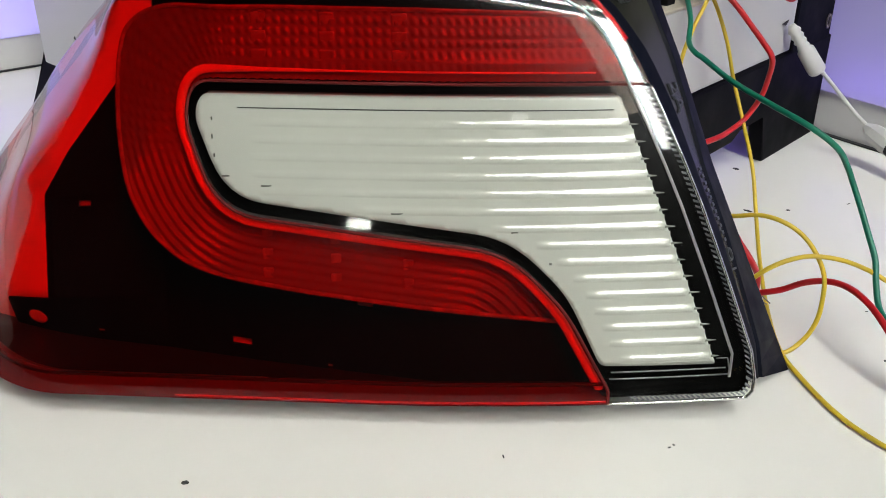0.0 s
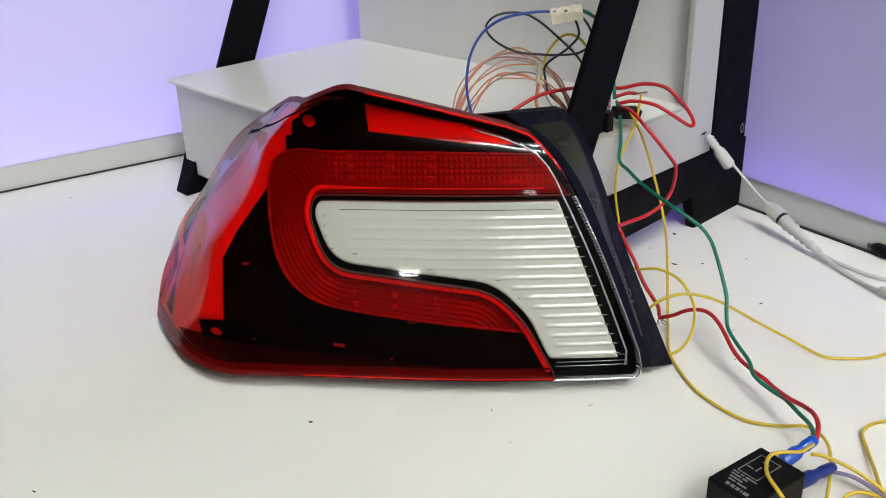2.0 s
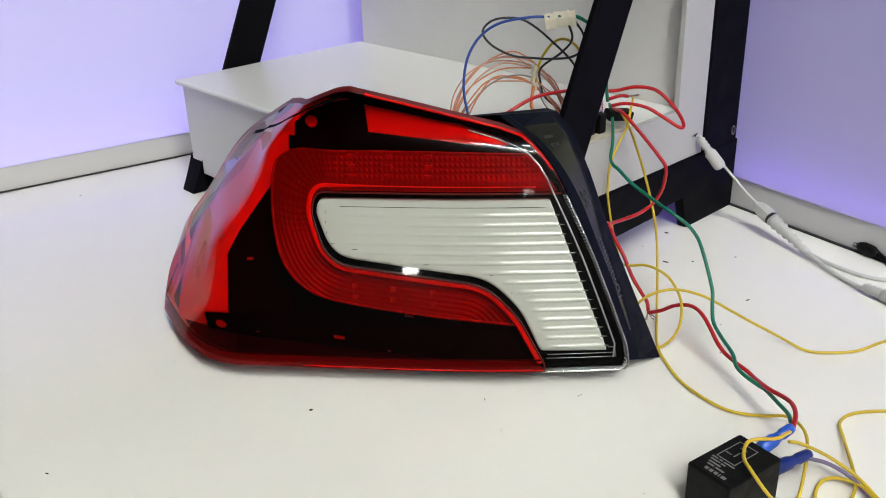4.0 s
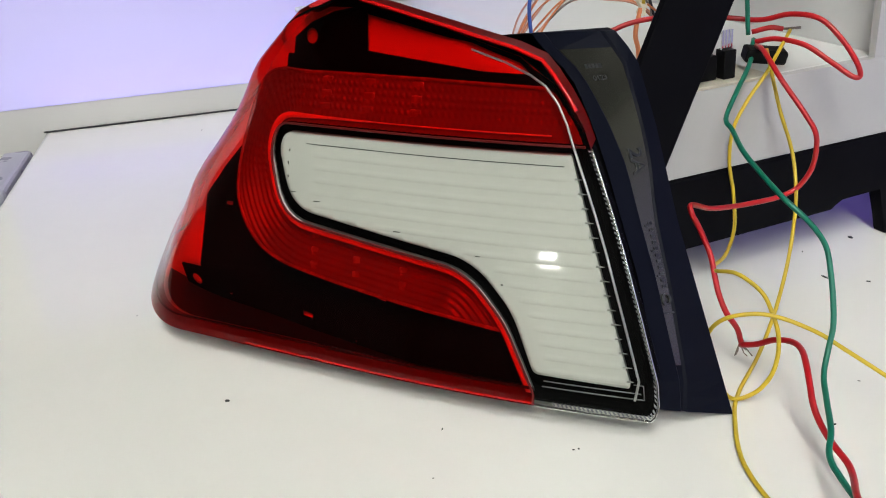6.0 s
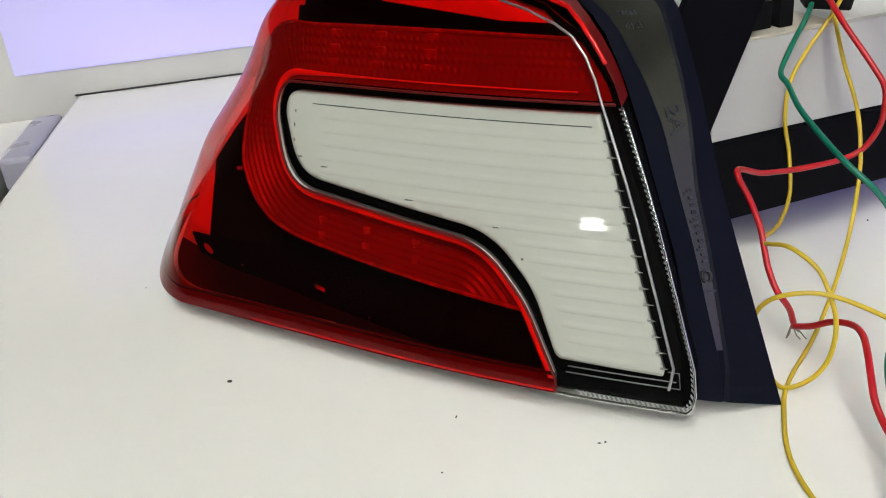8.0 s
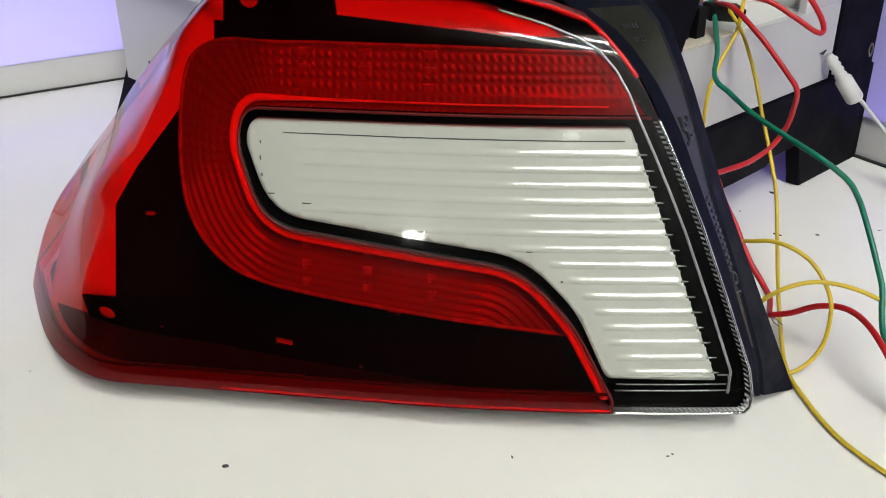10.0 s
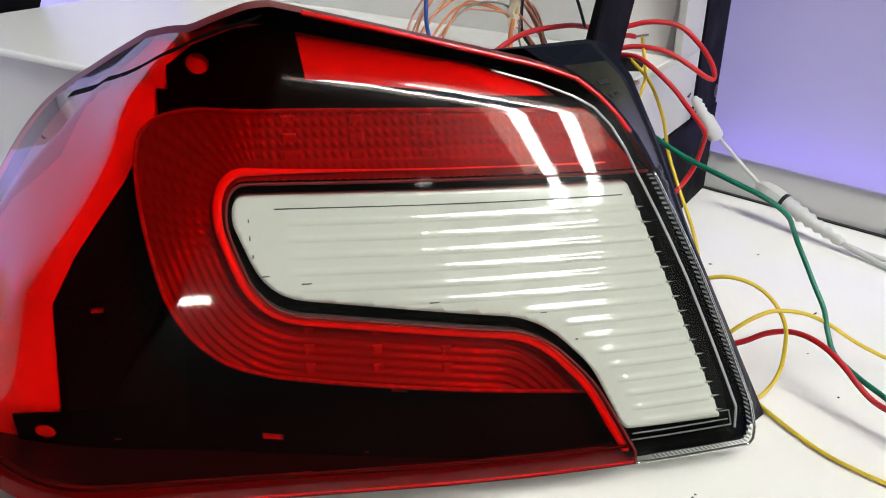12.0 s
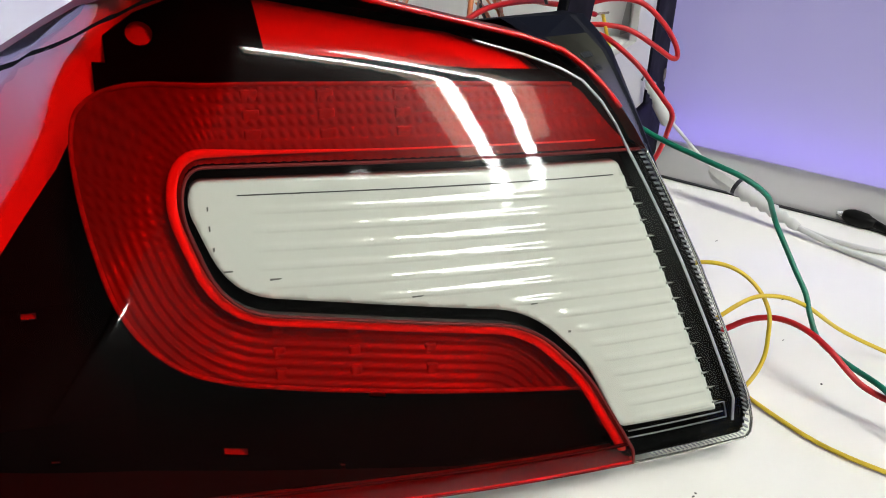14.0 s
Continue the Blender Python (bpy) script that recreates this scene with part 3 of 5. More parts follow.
# black bezel behind the clear window, and the milky reflector panel with its ribs
BEZEL = rounded([(0.0105, 0.0915, 0.002), (0.0285, 0.0530, 0), (0.0400, 0.0165, 0), (0.0405, 0.0122, 0.001), (0.0000, 0.0122, 0.002), (-0.0125, 0.0330, 0.006), (-0.0280, 0.0475, 0.012),
                 (-0.109, 0.0560, 0.014), (-0.1180, 0.0805, 0.006), (-0.1150, 0.0925, 0.006)])
bezel = link("bezel", sheet("bezel", [BEZEL], [], inner(0.0085), M_MASK, 0.0015, 0.0015, 0.002), lamp, "matt black bezel round the white panel")
panel = link("reflector_panel", sheet("reflector_panel", [PANEL], [], inner(0.0045), M_PANEL, 0.0012, 0.0012, 0.003), lamp,
             "milky white panel with horizontal ribs")
for pts in ([(0.0035, 0.0152), (0.0372, 0.0152)], [(0.0030, 0.0134), (0.0385, 0.0134)], [(0.0385, 0.0134), (0.0378, 0.0178), (0.0345, 0.0178)]):
    path = [Vector((x, float(front_y(np.float64(x), np.float64(z))) + 0.0060, z)) for x, z in dense(pts, 0.004, False)]
    link("bezel_line", tube_mesh("bezel_line", path, 0.00022, M_LINE, 5), bezel, "thin silver line on the bezel")


def row_span(z):
    xs = []
    n = len(PANEL)
    for i in range(n):
        (a, b), (c, d) = PANEL[i], PANEL[(i + 1) % n]
        if (b > z) != (d > z):
            xs.append(a + (c - a) * (z - b) / (d - b))
    return min(xs), max(xs)


groove = [Vector((x, float(front_y(np.float64(x), np.float64(0.0824))) + 0.0044, 0.0824)) for x in np.linspace(-0.101, 0.0045, 30)]
link("groove", tube_mesh("groove", groove, 0.00016, M_HOUSING, 5), panel, "fine dark line below the panel's upper edge")
for x, z, w, h in ((-0.1085, 0.0795, 0.0004, 0.0012), (-0.1085, 0.0750, 0.0004, 0.0018), (-0.1080, 0.0705, 0.0005, 0.0012), (-0.1050, 0.0655, 0.0022, 0.0004),
                   (-0.0935, 0.0632, 0.0030, 0.0004), (-0.0560, 0.0570, 0.0050, 0.0004), (-0.0140, 0.0445, 0.0008, 0.0006), (-0.0240, 0.0525, 0.0020, 0.0004)):
    y = float(front_y(np.float64(x), np.float64(z))) + 0.0043
    part("mark", box_bm(x - w / 2, x + w / 2, y, y + 0.0004, z - h / 2, z + h / 2), M_TICK, panel)

PITCH = 0.00425
for k in range(15):
    zc = 0.0798 - PITCH * k
    lo, hi = row_span(zc)
    lo = max(lo, row_span(max(zc - PITCH * 0.5, 0.0176))[0])
    x0 = max(lo + 0.005, -0.098)
    x1 = hi - 0.0004
    verts, faces = [], []
    nx, steps = 110, (0.0, 0.35, 0.52, 0.58, 0.64, 0.70, 0.76, 0.82, 0.88, 0.94, 1.0)
    na = len(steps) - 1
    for i in range(nx + 1):
        f = i / nx
        x = x0 + (x1 - x0) * f
        rise = min(1, (x - x0) / 0.004 + 0.05) * min(1, (x1 - x) / 0.0015 + 0.15)
        rise *= 0.70 + 0.30 * min(1, max(0, (x + 0.062) / 0.02))
        if x < -0.030:
            # towards the rib's thin end its height ripples, to break up the highlight
            rise *= min(1, max(0.72, 0.85 + 0.5 * math.sin(2 * math.pi * (x - zc * 0.15) / 0.0105 + 0.4 * math.sin(k * 2.3))))
        for j, t in enumerate(steps):
            z = zc + PITCH * 0.5 - PITCH * t
            h = rise * (0.00035 * max(0, 1 - ((t - 0.73) / 0.21) ** 2) ** 0.7 + 0.00010 * t * (1 - t)) + 0.00002
            verts.append((x, float(front_y(x, z)) + 0.0045 - h, z))
    for i in range(nx):
        for j in range(na):
            a = i * (na + 1) + j
            faces.append((a, a + 1, a + na + 2, a + na + 1))
    link("rib", mesh_from("rib", verts, faces, M_RIB, True), panel)
    # the rib runs out past the panel's edge as a thin glossy tip
    zt = zc - PITCH * 0.25
    xt = row_span(zt)[1]
    ends = [Vector((x, float(front_y(x, zt)) + 0.0047, zt)) for x in (xt - 0.0006, xt + 0.0022 + 0.0005 * math.sin(k * 2.1))]
    part("rib_end", cyl_bm(ends[0], ends[1], 0.00042, 0.00012, 10), M_RIBTIP, panel, smooth=True)

# the C-shaped ribbed light guide round the panel
GUIDE = rounded([(-0.0030, 0.1050, 0.004), (-0.0500, 0.1062, 0), (-0.1000, 0.1066, 0.01), (-0.1220, 0.1052, 0.006), (-0.1315, 0.1022, 0.005), (-0.1378, 0.0972, 0.005), (-0.1395, 0.0900, 0.004),
                 (-0.1388, 0.0800, 0.005), (-0.1365, 0.0700, 0.005), (-0.1328, 0.0585, 0.005), (-0.1272, 0.0495, 0.005), (-0.1180, 0.0425, 0.005), (-0.1060, 0.0389, 0.005), (-0.0860, 0.0360, 0.01),
                 (-0.0550, 0.0327, 0.01), (-0.0105, 0.0287, 0.001), (-0.0055, 0.0180, 0.001), (0.0, 0.0130, 0.001), (0.036, 0.013, 0), (0.0105, 0.0895, 0)], 6)
GUIDE_IN = grown(CLEAR, 0.0)


def guide_surf(x, z):
    _, _, d = nearest(GUIDE_IN, x, z)
    y = skin_y(x, z) + 0.0070
    top = np.clip((z - 0.062) / 0.016, 0, 1)
    # concentric grooves, and pillow prisms along the top
    groove = 0.00055 * np.cos(2 * math.pi * d / 0.0023)
    fade = np.clip((x + 0.125) / 0.03, 0, 1)
    turn = np.arctan2(z - 0.084, -0.104 - x)
    run = np.where(x > -0.104, x + 0.104 + 0.03, np.where(z > 0.084, 0.03 * (1 - turn / 1.5708) * -1 + 0.06, z - 0.084))
    pillow = 0.0009 * (0.5 + 0.5 * np.cos(2 * math.pi * d / 0.0027)) * (0.5 + 0.5 * np.cos(2 * math.pi * run / 0.0026))
    lines = 0.00018 * np.cos(2 * math.pi * z / 0.0020)
    right = np.clip((x + 0.055) / 0.02, 0, 1)
    bump = top * (pillow * (1 - 0.5 * right) + 0.6 * lines * right) + (1 - top) * groove * np.where(z < 0.06, 1 - 0.40 * fade * (1 - right), 1)
    return x, y - bump - 0.0035 * np.clip(1 - d / 0.006, 0, 1) ** 2, z


guide = link("light_guide", sheet("light_guide", [GUIDE], [CLEAR], guide_surf, M_GUIDE, 0.0006, 0.0006, 0.0), lamp,
             "dark red C-shaped light guide with fine grooves")
for xa in (-0.0950, -0.0755, -0.0550):
    for zc in (0.0945, 0.0990, 0.1035):
        y = float(front_y(xa, zc)) + 0.0064
        part("led_window", box_bm(xa - 0.0022, xa + 0.0022, y, y + 0.002, zc - 0.0018, zc + 0.0018, 0.0004), M_LED, guide)
for xa in (-0.094, -0.0745, -0.054):
    for dzc in (0.0035, 0.0085, 0.0135):
        zc = 0.0365 + dzc - 0.05 * (xa + 0.094)
        y = float(front_y(xa, zc)) + 0.0067
        part("led_window", box_bm(xa - 0.0015, xa + 0.0015, y, y + 0.002, zc - 0.0016, zc + 0.0016, 0.0004), M_LED, guide)

# a thin paler tube round the guide's outside draws its edge highlight
guide_edge = [p for p in dense(GUIDE, 0.002) if p[0] < -0.004 and p[1] > 0.027]
cut_at = max(range(len(guide_edge)), key=lambda i: math.dist(guide_edge[i], guide_edge[i - 1]))
guide_edge = guide_edge[cut_at:] + guide_edge[:cut_at]
link("guide_highlight", tube_mesh("guide_highlight", [Vector((x, float(skin_y(np.float64(x), np.float64(z))) + 0.0066, z)) for x, z in guide_edge], 0.0007, M_LED, 6), guide, "thin pale tube put in for the highlight on the guide's outside")

# the guide's bright inner rim, from its top left corner down and along to the foot
rim_pts = [p for p in dense(grown(CLEAR, 0.0022), 0.002) if p[0] < 0.001 and p[1] > FOOT_Z + 0.001]
start = max(range(len(rim_pts)), key=lambda i: math.dist(rim_pts[i], rim_pts[i - 1]))
rim_pts = rim_pts[start:] + rim_pts[:start]
rim_path = [Vector((x, float(front_y(np.float64(x), np.float64(z))) + 0.0032, z)) for x, z in rim_pts]
link("inner_rim", tube_mesh("inner_rim", rim_path, [0.0014 if v.z < 0.088 else float(np.interp(v.x, (-0.112, -0.095, -0.07), (0.0014, 0.0007, 0.0003))) for v in rim_path], M_RIM, 8), lamp, "bright red glowing rim along the guide's inner edge")


# black mask and the pale reflector behind it
def mask_surf(x, z, back=0.0):
    near = 0.012 * np.clip((-0.13 - x) / 0.035, 0, 1) * np.clip((0.09 - z) / 0.04, 0, 1) * np.clip((z - 0.004) / 0.018, 0, 1)
    y = np.maximum(-0.010 - 0.347 * x + 0.5 * z - near, skin_y(x, z) + 0.0100)
    return x, y + back, z


def ellipse(cx, cz, rx, rz, n=20):
    return [(cx + rx * math.cos(2 * math.pi * k / n), cz + rz * math.sin(2 * math.pi * k / n)) for k in range(n)]


def rect(cx, cz, w, h):
    return [(cx - w / 2, cz - h / 2), (cx + w / 2, cz - h / 2), (cx + w / 2, cz + h / 2), (cx - w / 2, cz + h / 2)]


def held(poly, margin=0.0015):
    """The outline, drawn in wherever it would leave the lens."""
    out = []
    for x, z in dense(poly, 0.003):
        for _ in range(60):
            rc = float(corner_width(z))
            x_c = float(np.interp(z, zz, side_x)) + rc
            u = (x_c - x) / rc
            q = 0.5 * (-0.05 - x) / (-0.05 - x_c) if u < 0 else 0.5 + 0.3 * u
            if x > -0.06 or (q < 0.79 and bool(inside(LENS, np.array([qp(q)]), np.array([z + margin]))[0])) or z < 0.05:
                break
            x, z = x + 0.02 * (-0.10 - x), z + 0.02 * (0.075 - z)
        out.append((x, z))
    return tidy(out)


MASK = [(0.010, 0.0060), (0.008, 0.0920), (-0.004, 0.1055), (-0.018, 0.1130), (-0.050, 0.1205), (-0.092, 0.1262), (-0.108, 0.1232), (-0.120, 0.1185), (-0.1285, 0.1125), (-0.1285, 0.1060), (-0.1320, 0.1060),
        (-0.1320, 0.0990), (-0.1440, 0.0800), (-0.1600, 0.0610), (-0.1670, 0.0500), (-0.1670, 0.0210), (-0.1820, 0.0190), (-0.1815, 0.0080), (-0.1740, 0.0045), (-0.14, 0.0035)]
TRIANGLE = [(-0.0890, 0.1235), (-0.0870, 0.1105), (-0.0300, 0.1085), (-0.0120, 0.1080), (-0.0170, 0.1115), (-0.0380, 0.1170), (-0.0650, 0.1205)]
holes = [TRIANGLE, ellipse(-0.1190, 0.1135, 0.0036, 0.0030), ellipse(-0.1732, 0.0130, 0.0034, 0.0028), rect(-0.1545, 0.0475, 0.0038, 0.0017),
         rect(-0.1055, 0.0128, 0.0062, 0.0020), rect(-0.0670, 0.0275, 0.0045, 0.0012), rect(-0.0780, 0.0100, 0.0014, 0.0014),
         rect(-0.1520, 0.0105, 0.0022, 0.0012)]
mask = link("mask", sheet("mask", [held(MASK)], holes, mask_surf, M_MASK, 0.0012, 0.0012, 0.0010, False), lamp, "black mask plate with small openings")
# added pale disc: the backing behind this opening is too shaded to show
link("opening_reflector", sheet("opening_reflector", [ellipse(-0.1732, 0.0130, 0.0032, 0.0026)], [], lambda x, z: mask_surf(x, z, 0.0002), M_SILVER, 0.0008, 0.0008, 0.0006), mask, "pale disc added to brighten the mask's lower opening")
BACKING = [(0.009, 0.010), (0.007, 0.0920), (-0.005, 0.1055), (-0.018, 0.1128), (-0.050, 0.1200), (-0.090, 0.1250), (-0.120, 0.1240), (-0.134, 0.1160), (-0.152, 0.100),
           (-0.166, 0.079), (-0.186, 0.060), (-0.198, 0.045), (-0.203, 0.025), (-0.203, 0.0062), (-0.150, 0.0062)]
link("backing_reflector", sheet("backing_reflector", [held(BACKING)], [], lambda x, z: mask_surf(x, z, 0.0024), M_SILVER, 0.002, 0.002, 0.001), lamp,
               "pale reflector that shows bright red through the lens")

M_SIDE = material("dulled_reflector", (0.40, 0.39, 0.38), 0.45, grain=0.05, grain_size=0.03)
SIDE = [(qp(0.70), 0.014), (qp(0.95), 0.014), (qp(0.92), 0.030), (qp(0.89), 0.045), (qp(0.93), 0.065), (qp(0.95), 0.080), (qp(0.92), 0.090), (qp(0.86), 0.1005),
        (qp(0.81), 0.1110), (qp(0.785), 0.1170), (qp(0.775), 0.1080), (qp(0.755), 0.0950), (qp(0.72), 0.0800), (qp(0.70), 0.0500)]


def side_surf(p, z):
    x, y, z = lens_surf(p, z)
    q = np.clip((-0.05 - p) / 0.2, 0, 1)
    return x + 0.006, y + 0.010 + 0.014 * np.clip((0.7 - q) / 0.1, 0, 1), z - 0.001


link("side_reflector", sheet("side_reflector", [SIDE], [], side_surf, M_SIDE, 0.002, 0.002, 0.0), lamp, "pale reflector along the lamp's outer side")
# bright red beads imitate the light that shows in the lens's edges
low_bead = [p for p in edge_red if p[1] < FOOT_Z + 0.0004 and p[0] > -0.12]
link("lower_bead", tube_mesh("lower_bead", on_lens([(p, z + 0.0006) for p, z in low_bead], 0.0005), 0.0004, M_TOPBEAD, 6), red_lens, "red bead put in for light through the lens's lower edge")
top_bead = [p for p in edge_red if p[1] > 0.100 and p[0] > qp(0.45)]
link("top_bead", tube_mesh("top_bead", on_lens(top_bead, 0.0006), 0.0008, M_TOPBEAD, 8), red_lens, "bright red bead put in for the lens's lit upper edge")
groove_q = np.linspace(0.58, 0.90, 48)
groove_z = np.interp(groove_q, (0.58, 0.607, 0.679, 0.733, 0.767, 0.777, 0.789, 0.807, 0.90), (0.1302, 0.1292, 0.1272, 0.1240, 0.1190, 0.1130, 0.1070, 0.1000, 0.0905))
groove_w = np.interp(groove_q, (0.58, 0.62, 0.73, 0.81, 0.90), (0.0006, 0.0012, 0.0016, 0.0020, 0.0024))
strip("dark_groove", [on_lens([(qp(q), z - w * f) for q, z, w in zip(groove_q, groove_z, groove_w)], -0.0004) for f in (0, 0.5, 1)], M_MASK, red_lens,
      "dark groove below the lens's upper edge")

# dark housing behind
outline = dense(LENS, 0.004)
ring = [v + Vector((0, 0.010, 0)) for v in on_lens(outline, 0.0)]
centre = Vector((-0.085, 0.13, 0.055))
rows = []
for f, back in ((0.02, 0.0), (0.09, 0.012), (0.30, 0.045), (0.60, 0.070), (0.98, 0.085)):
    row = []
    for b in ring:
        aim = Vector((centre.x, max(b.y + 0.004, 0.0) + back if f < 0.1 else 0.075 + back + 0.35 * (b.y - 0.06), centre.z))
        c = b.lerp(Vector((centre.x, aim.y, centre.z)), f)
        c.y = aim.y if f >= 0.1 else b.y + back
        if b.z < 0.02:
            c.z = float(np.interp(f, (0.02, 0.09, 0.30, 0.60, 0.98), (FOOT_Z + 0.0012, 0.0085, 0.0007, 0.0012, 0.004)))
        else:
            c.z = max(c.z, 0.004)
        row.append(c)
    rows.append(row)
strip("housing", rows, M_HOUSING, lamp, "black moulded lamp housing", closed=True)

# mounting bracket along the lamp's inner side: borders, a sunk channel, raised marks
br_rows = []
for i in range(25):
    f = i / 24
    z = 0.0105 + 0.1085 * f
    xe = float(np.interp(z, (0.0, 0.02, 0.05, 0.08, 0.095, 0.105, 0.110, 0.114, 0.119), (0.0435, 0.0428, 0.0326, 0.0193, 0.0118, 0.0045, -0.0015, -0.0090, -0.0175)))
    a = Vector((xe, float(front_y(np.float64(xe), np.float64(z))) + float(np.interp(f, (0, 0.8, 1), (0.007, 0.008, 0.015))), z))
    o = Vector((float(np.interp(f, (0, 0.5, 0.75, 0.93, 1), (0.0660, 0.0410, 0.0305, 0.0215, 0.0130))), 0.027 + 0.050 * f, 0.0005 + 0.1185 * f))
    d = (o - a)
    nrm = Vector((0.80, -0.58, 0.10)).normalized()
    row = []
    keys = (0.0, 0.2, 0.5, 0.66, 0.80, 0.88, 0.96, 1.0)
    c0, c1 = (float(np.interp(f, keys, v)) for v in ((0.30, 0.30, 0.32, 0.33, 0.24, 0.18, 0.16, 0.16), (0.32, 0.42, 0.57, 0.71, 0.75, 0.77, 0.80, 0.82)))
    for s, h in ((0, 0), (c0 - 0.05, 0.0008), (c0 - 0.03, 0.0008), (c0, 0.0), (c1, 0.0), (c1 + 0.03, 0.0008), (c1 + 0.05, 0.0008), (1.0, 0.0)):
        row.append(a + d * s + nrm * h)
    row.append(o + Vector((-0.004, 0.006, 0)))
    under = float(np.interp(f, (0, 0.5, 0.75, 1), (0, 0, 1, 1)))
    row.append(a + Vector((-0.006 - 0.015 * under, 0.010 + 0.003 * under, -0.004 * under)))
    br_rows.append(row)
br_v = [v for r in br_rows for v in r]
br_f = [(i * 10 + k, i * 10 + k + 1, i * 10 + k + 11, i * 10 + k + 10) for i in range(24) for k in range(9) if k != 3 or not 3 <= i < 23]
br_f += [tuple(range(240, 250)), tuple(range(10))[::-1]]
bracket = link("bracket", mesh_from("bracket", br_v, br_f, M_BRACKET), lamp, "black plastic mounting bracket with sunk channel")
chan = [[r[3].lerp(r[4], k / 4) for k in range(5)] for r in br_rows[3:24]]
strip("channel_floor", chan, M_BRACKET_IN, bracket, "grey textured channel floor")


def on_channel(f, s):
    """A place on the channel floor with its axes: across, up and out."""
    i = min(int(f * 24), 23)
    lo, hi = br_rows[i][3].lerp(br_rows[i][4], s), br_rows[i + 1][3].lerp(br_rows[i + 1][4], s)
    across = (br_rows[i][4] - br_rows[i][3]).normalized()
    out = across.cross(hi - lo).normalized()
    return lo.lerp(hi, f * 24 - i) + out * 0.0002, across, out.cross(across), out


def raised(me_or_bm, f, s, downward, name):
    p, across, up, out = on_channel(f, s)
    x, y = (-up, across) if downward else (across, up)
    ob = link(name, me_or_bm, bracket, "raised moulded mark") if isinstance(me_or_bm, bpy.types.Mesh) else part(name, me_or_bm, M_MARK, bracket, "raised moulded mark")
    ob.matrix_basis = Matrix(((x.x, y.x, out.x, p.x), (x.y, y.y, out.y, p.y), (x.z, y.z, out.z, p.z), (0, 0, 0, 1)))


raised(lettering("2A", 0.0082, 0.0003, M_MARK), 0.665, 0.5, True, "raised_lettering")
raised(lettering("0123", 0.0028, 0.0002, M_MARK), 0.885, 0.36, False, "raised_lettering")
for k in range(5):
    raised(box_bm(-0.0005, 0.0005, -0.0009, 0.0009, 0, 0.0002), 0.915, 0.20 + 0.075 * k, False, "raised_bar")
for k in range(11):
    raised(box_bm(-0.0005, 0.0005, -0.0008, 0.0008, 0, 0.0002), 0.50 - 0.0165 * k, 0.60, True, "raised_bar")
    if k % 4 == 0:
        raised(box_bm(-0.0004, 0.0004, -0.0005, 0.0005, 0, 0.0002), 0.495 - 0.0165 * k, 0.30, True, "raised_bar")
ring_bm = flat_ring(0.0020, 0.0020, 0.25)
bmesh.ops.rotate(ring_bm, verts=ring_bm.verts, cent=(0, 0, 0), matrix=Matrix.Rotation(radians(90), 3, "X"))
raised(ring_bm, 0.30, 0.5, True, "raised_ring")
raised(box_bm(-0.0026, 0.0026, -0.0003, 0.0003, 0, 0.0002), 0.265, 0.5, False, "raised_bar")

# ---- the stand: white box on black end frames ----
SO = Vector((-0.018, 0.064, 0))
SX, SY = Vector((-0.695, 0.72, 0)), Vector((0.72, 0.695, 0))
STAND = Matrix.Translation(SO) @ Matrix(((SX.x, SY.x, 0, 0), (SX.y, SY.y, 0, 0), (0, 0, 1, 0), (0, 0, 0, 1)))
stand = tagged(new("display_stand"), "white plastic box on black slanted end frames", "stand")
stand.matrix_world = STAND


def end_frame(a0, a1, p0):
    frame_ob = part("end_frame", prism_flip([(-0.012, 0.0), (0.020, 0.0), (0.032, 0.020), (0.158, 0.020), (0.163, 0.0255), (0.187, 0.026), (0.193, 0.0), (0.253, 0.0), (0.253, 0.052),
                                             (0.0045, 0.052), (0.0045, 0.034)], a0, a1, 0.0012), M_BLACK, stand, "black base bar with two feet")
    part("post", prism_flip([(0.026, 0.050), (0.0610, 0.050), (0.1775, 0.305), (0.144, 0.305)], p0, p0 + 0.004, 0.0008), M_BLACK, frame_ob, "slanted black post")
    part("pillar", prism_flip([(0.207, 0.050), (0.251, 0.050), (0.251, 0.305), (0.207, 0.305)], a0 + 0.0005, a1 - 0.0005, 0.0012), M_BLACK, frame_ob, "upright black pillar")


def prism_flip(outline, a0, a1, bevel):
    """An outline in (depth, height), extruded along the stand."""
    bm = prism_bm([(b, z) for b, z in outline], 0, 1)
    for v in bm.verts:
        v.co = Vector((a0 + (a1 - a0) * v.co.y, v.co.x, v.co.z))
    bmesh.ops.bevel(bm, geom=bm.edges[:], offset=bevel, segments=2, profile=0.5, affect="EDGES")
    return bm


end_frame(0.001, 0.0085, 0.0012)
end_frame(0.322, 0.340, 0.3455)
part("box_body", box_bm(0.007, 0.335, 0.0005, 0.182, 0.0535, 0.0845, 0.0012), M_BOX_SIDE, stand, "white box with the shade on its sides put in as grey")
part("front_apron", box_bm(0.0175, 0.3375, 0.0, 0.0038, 0.0145, 0.0845, 0.001), M_APRON, stand, "white front apron, toned down for shade")
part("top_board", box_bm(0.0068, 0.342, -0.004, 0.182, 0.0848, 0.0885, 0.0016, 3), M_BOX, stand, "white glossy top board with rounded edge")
part("back_panel", box_bm(0.0064, 0.338, 0.1825, 0.1865, 0.0800, 0.305, 0.0008), M_BACK, stand, "white back panel in a slightly darker tone")
part("side_wall", box_bm(0.0025, 0.0062, 0.1735, 0.2065, 0.0886, 0.305, 0.0003), M_CHEEK, stand, "narrow white side wall, darkened for shade")
part("side_cheek", box_bm(0.0025, 0.0066, 0.0655, 0.2065, 0.0525, 0.0886, 0.0003), M_CHEEK, stand, "white end cheek, darkened for shade")

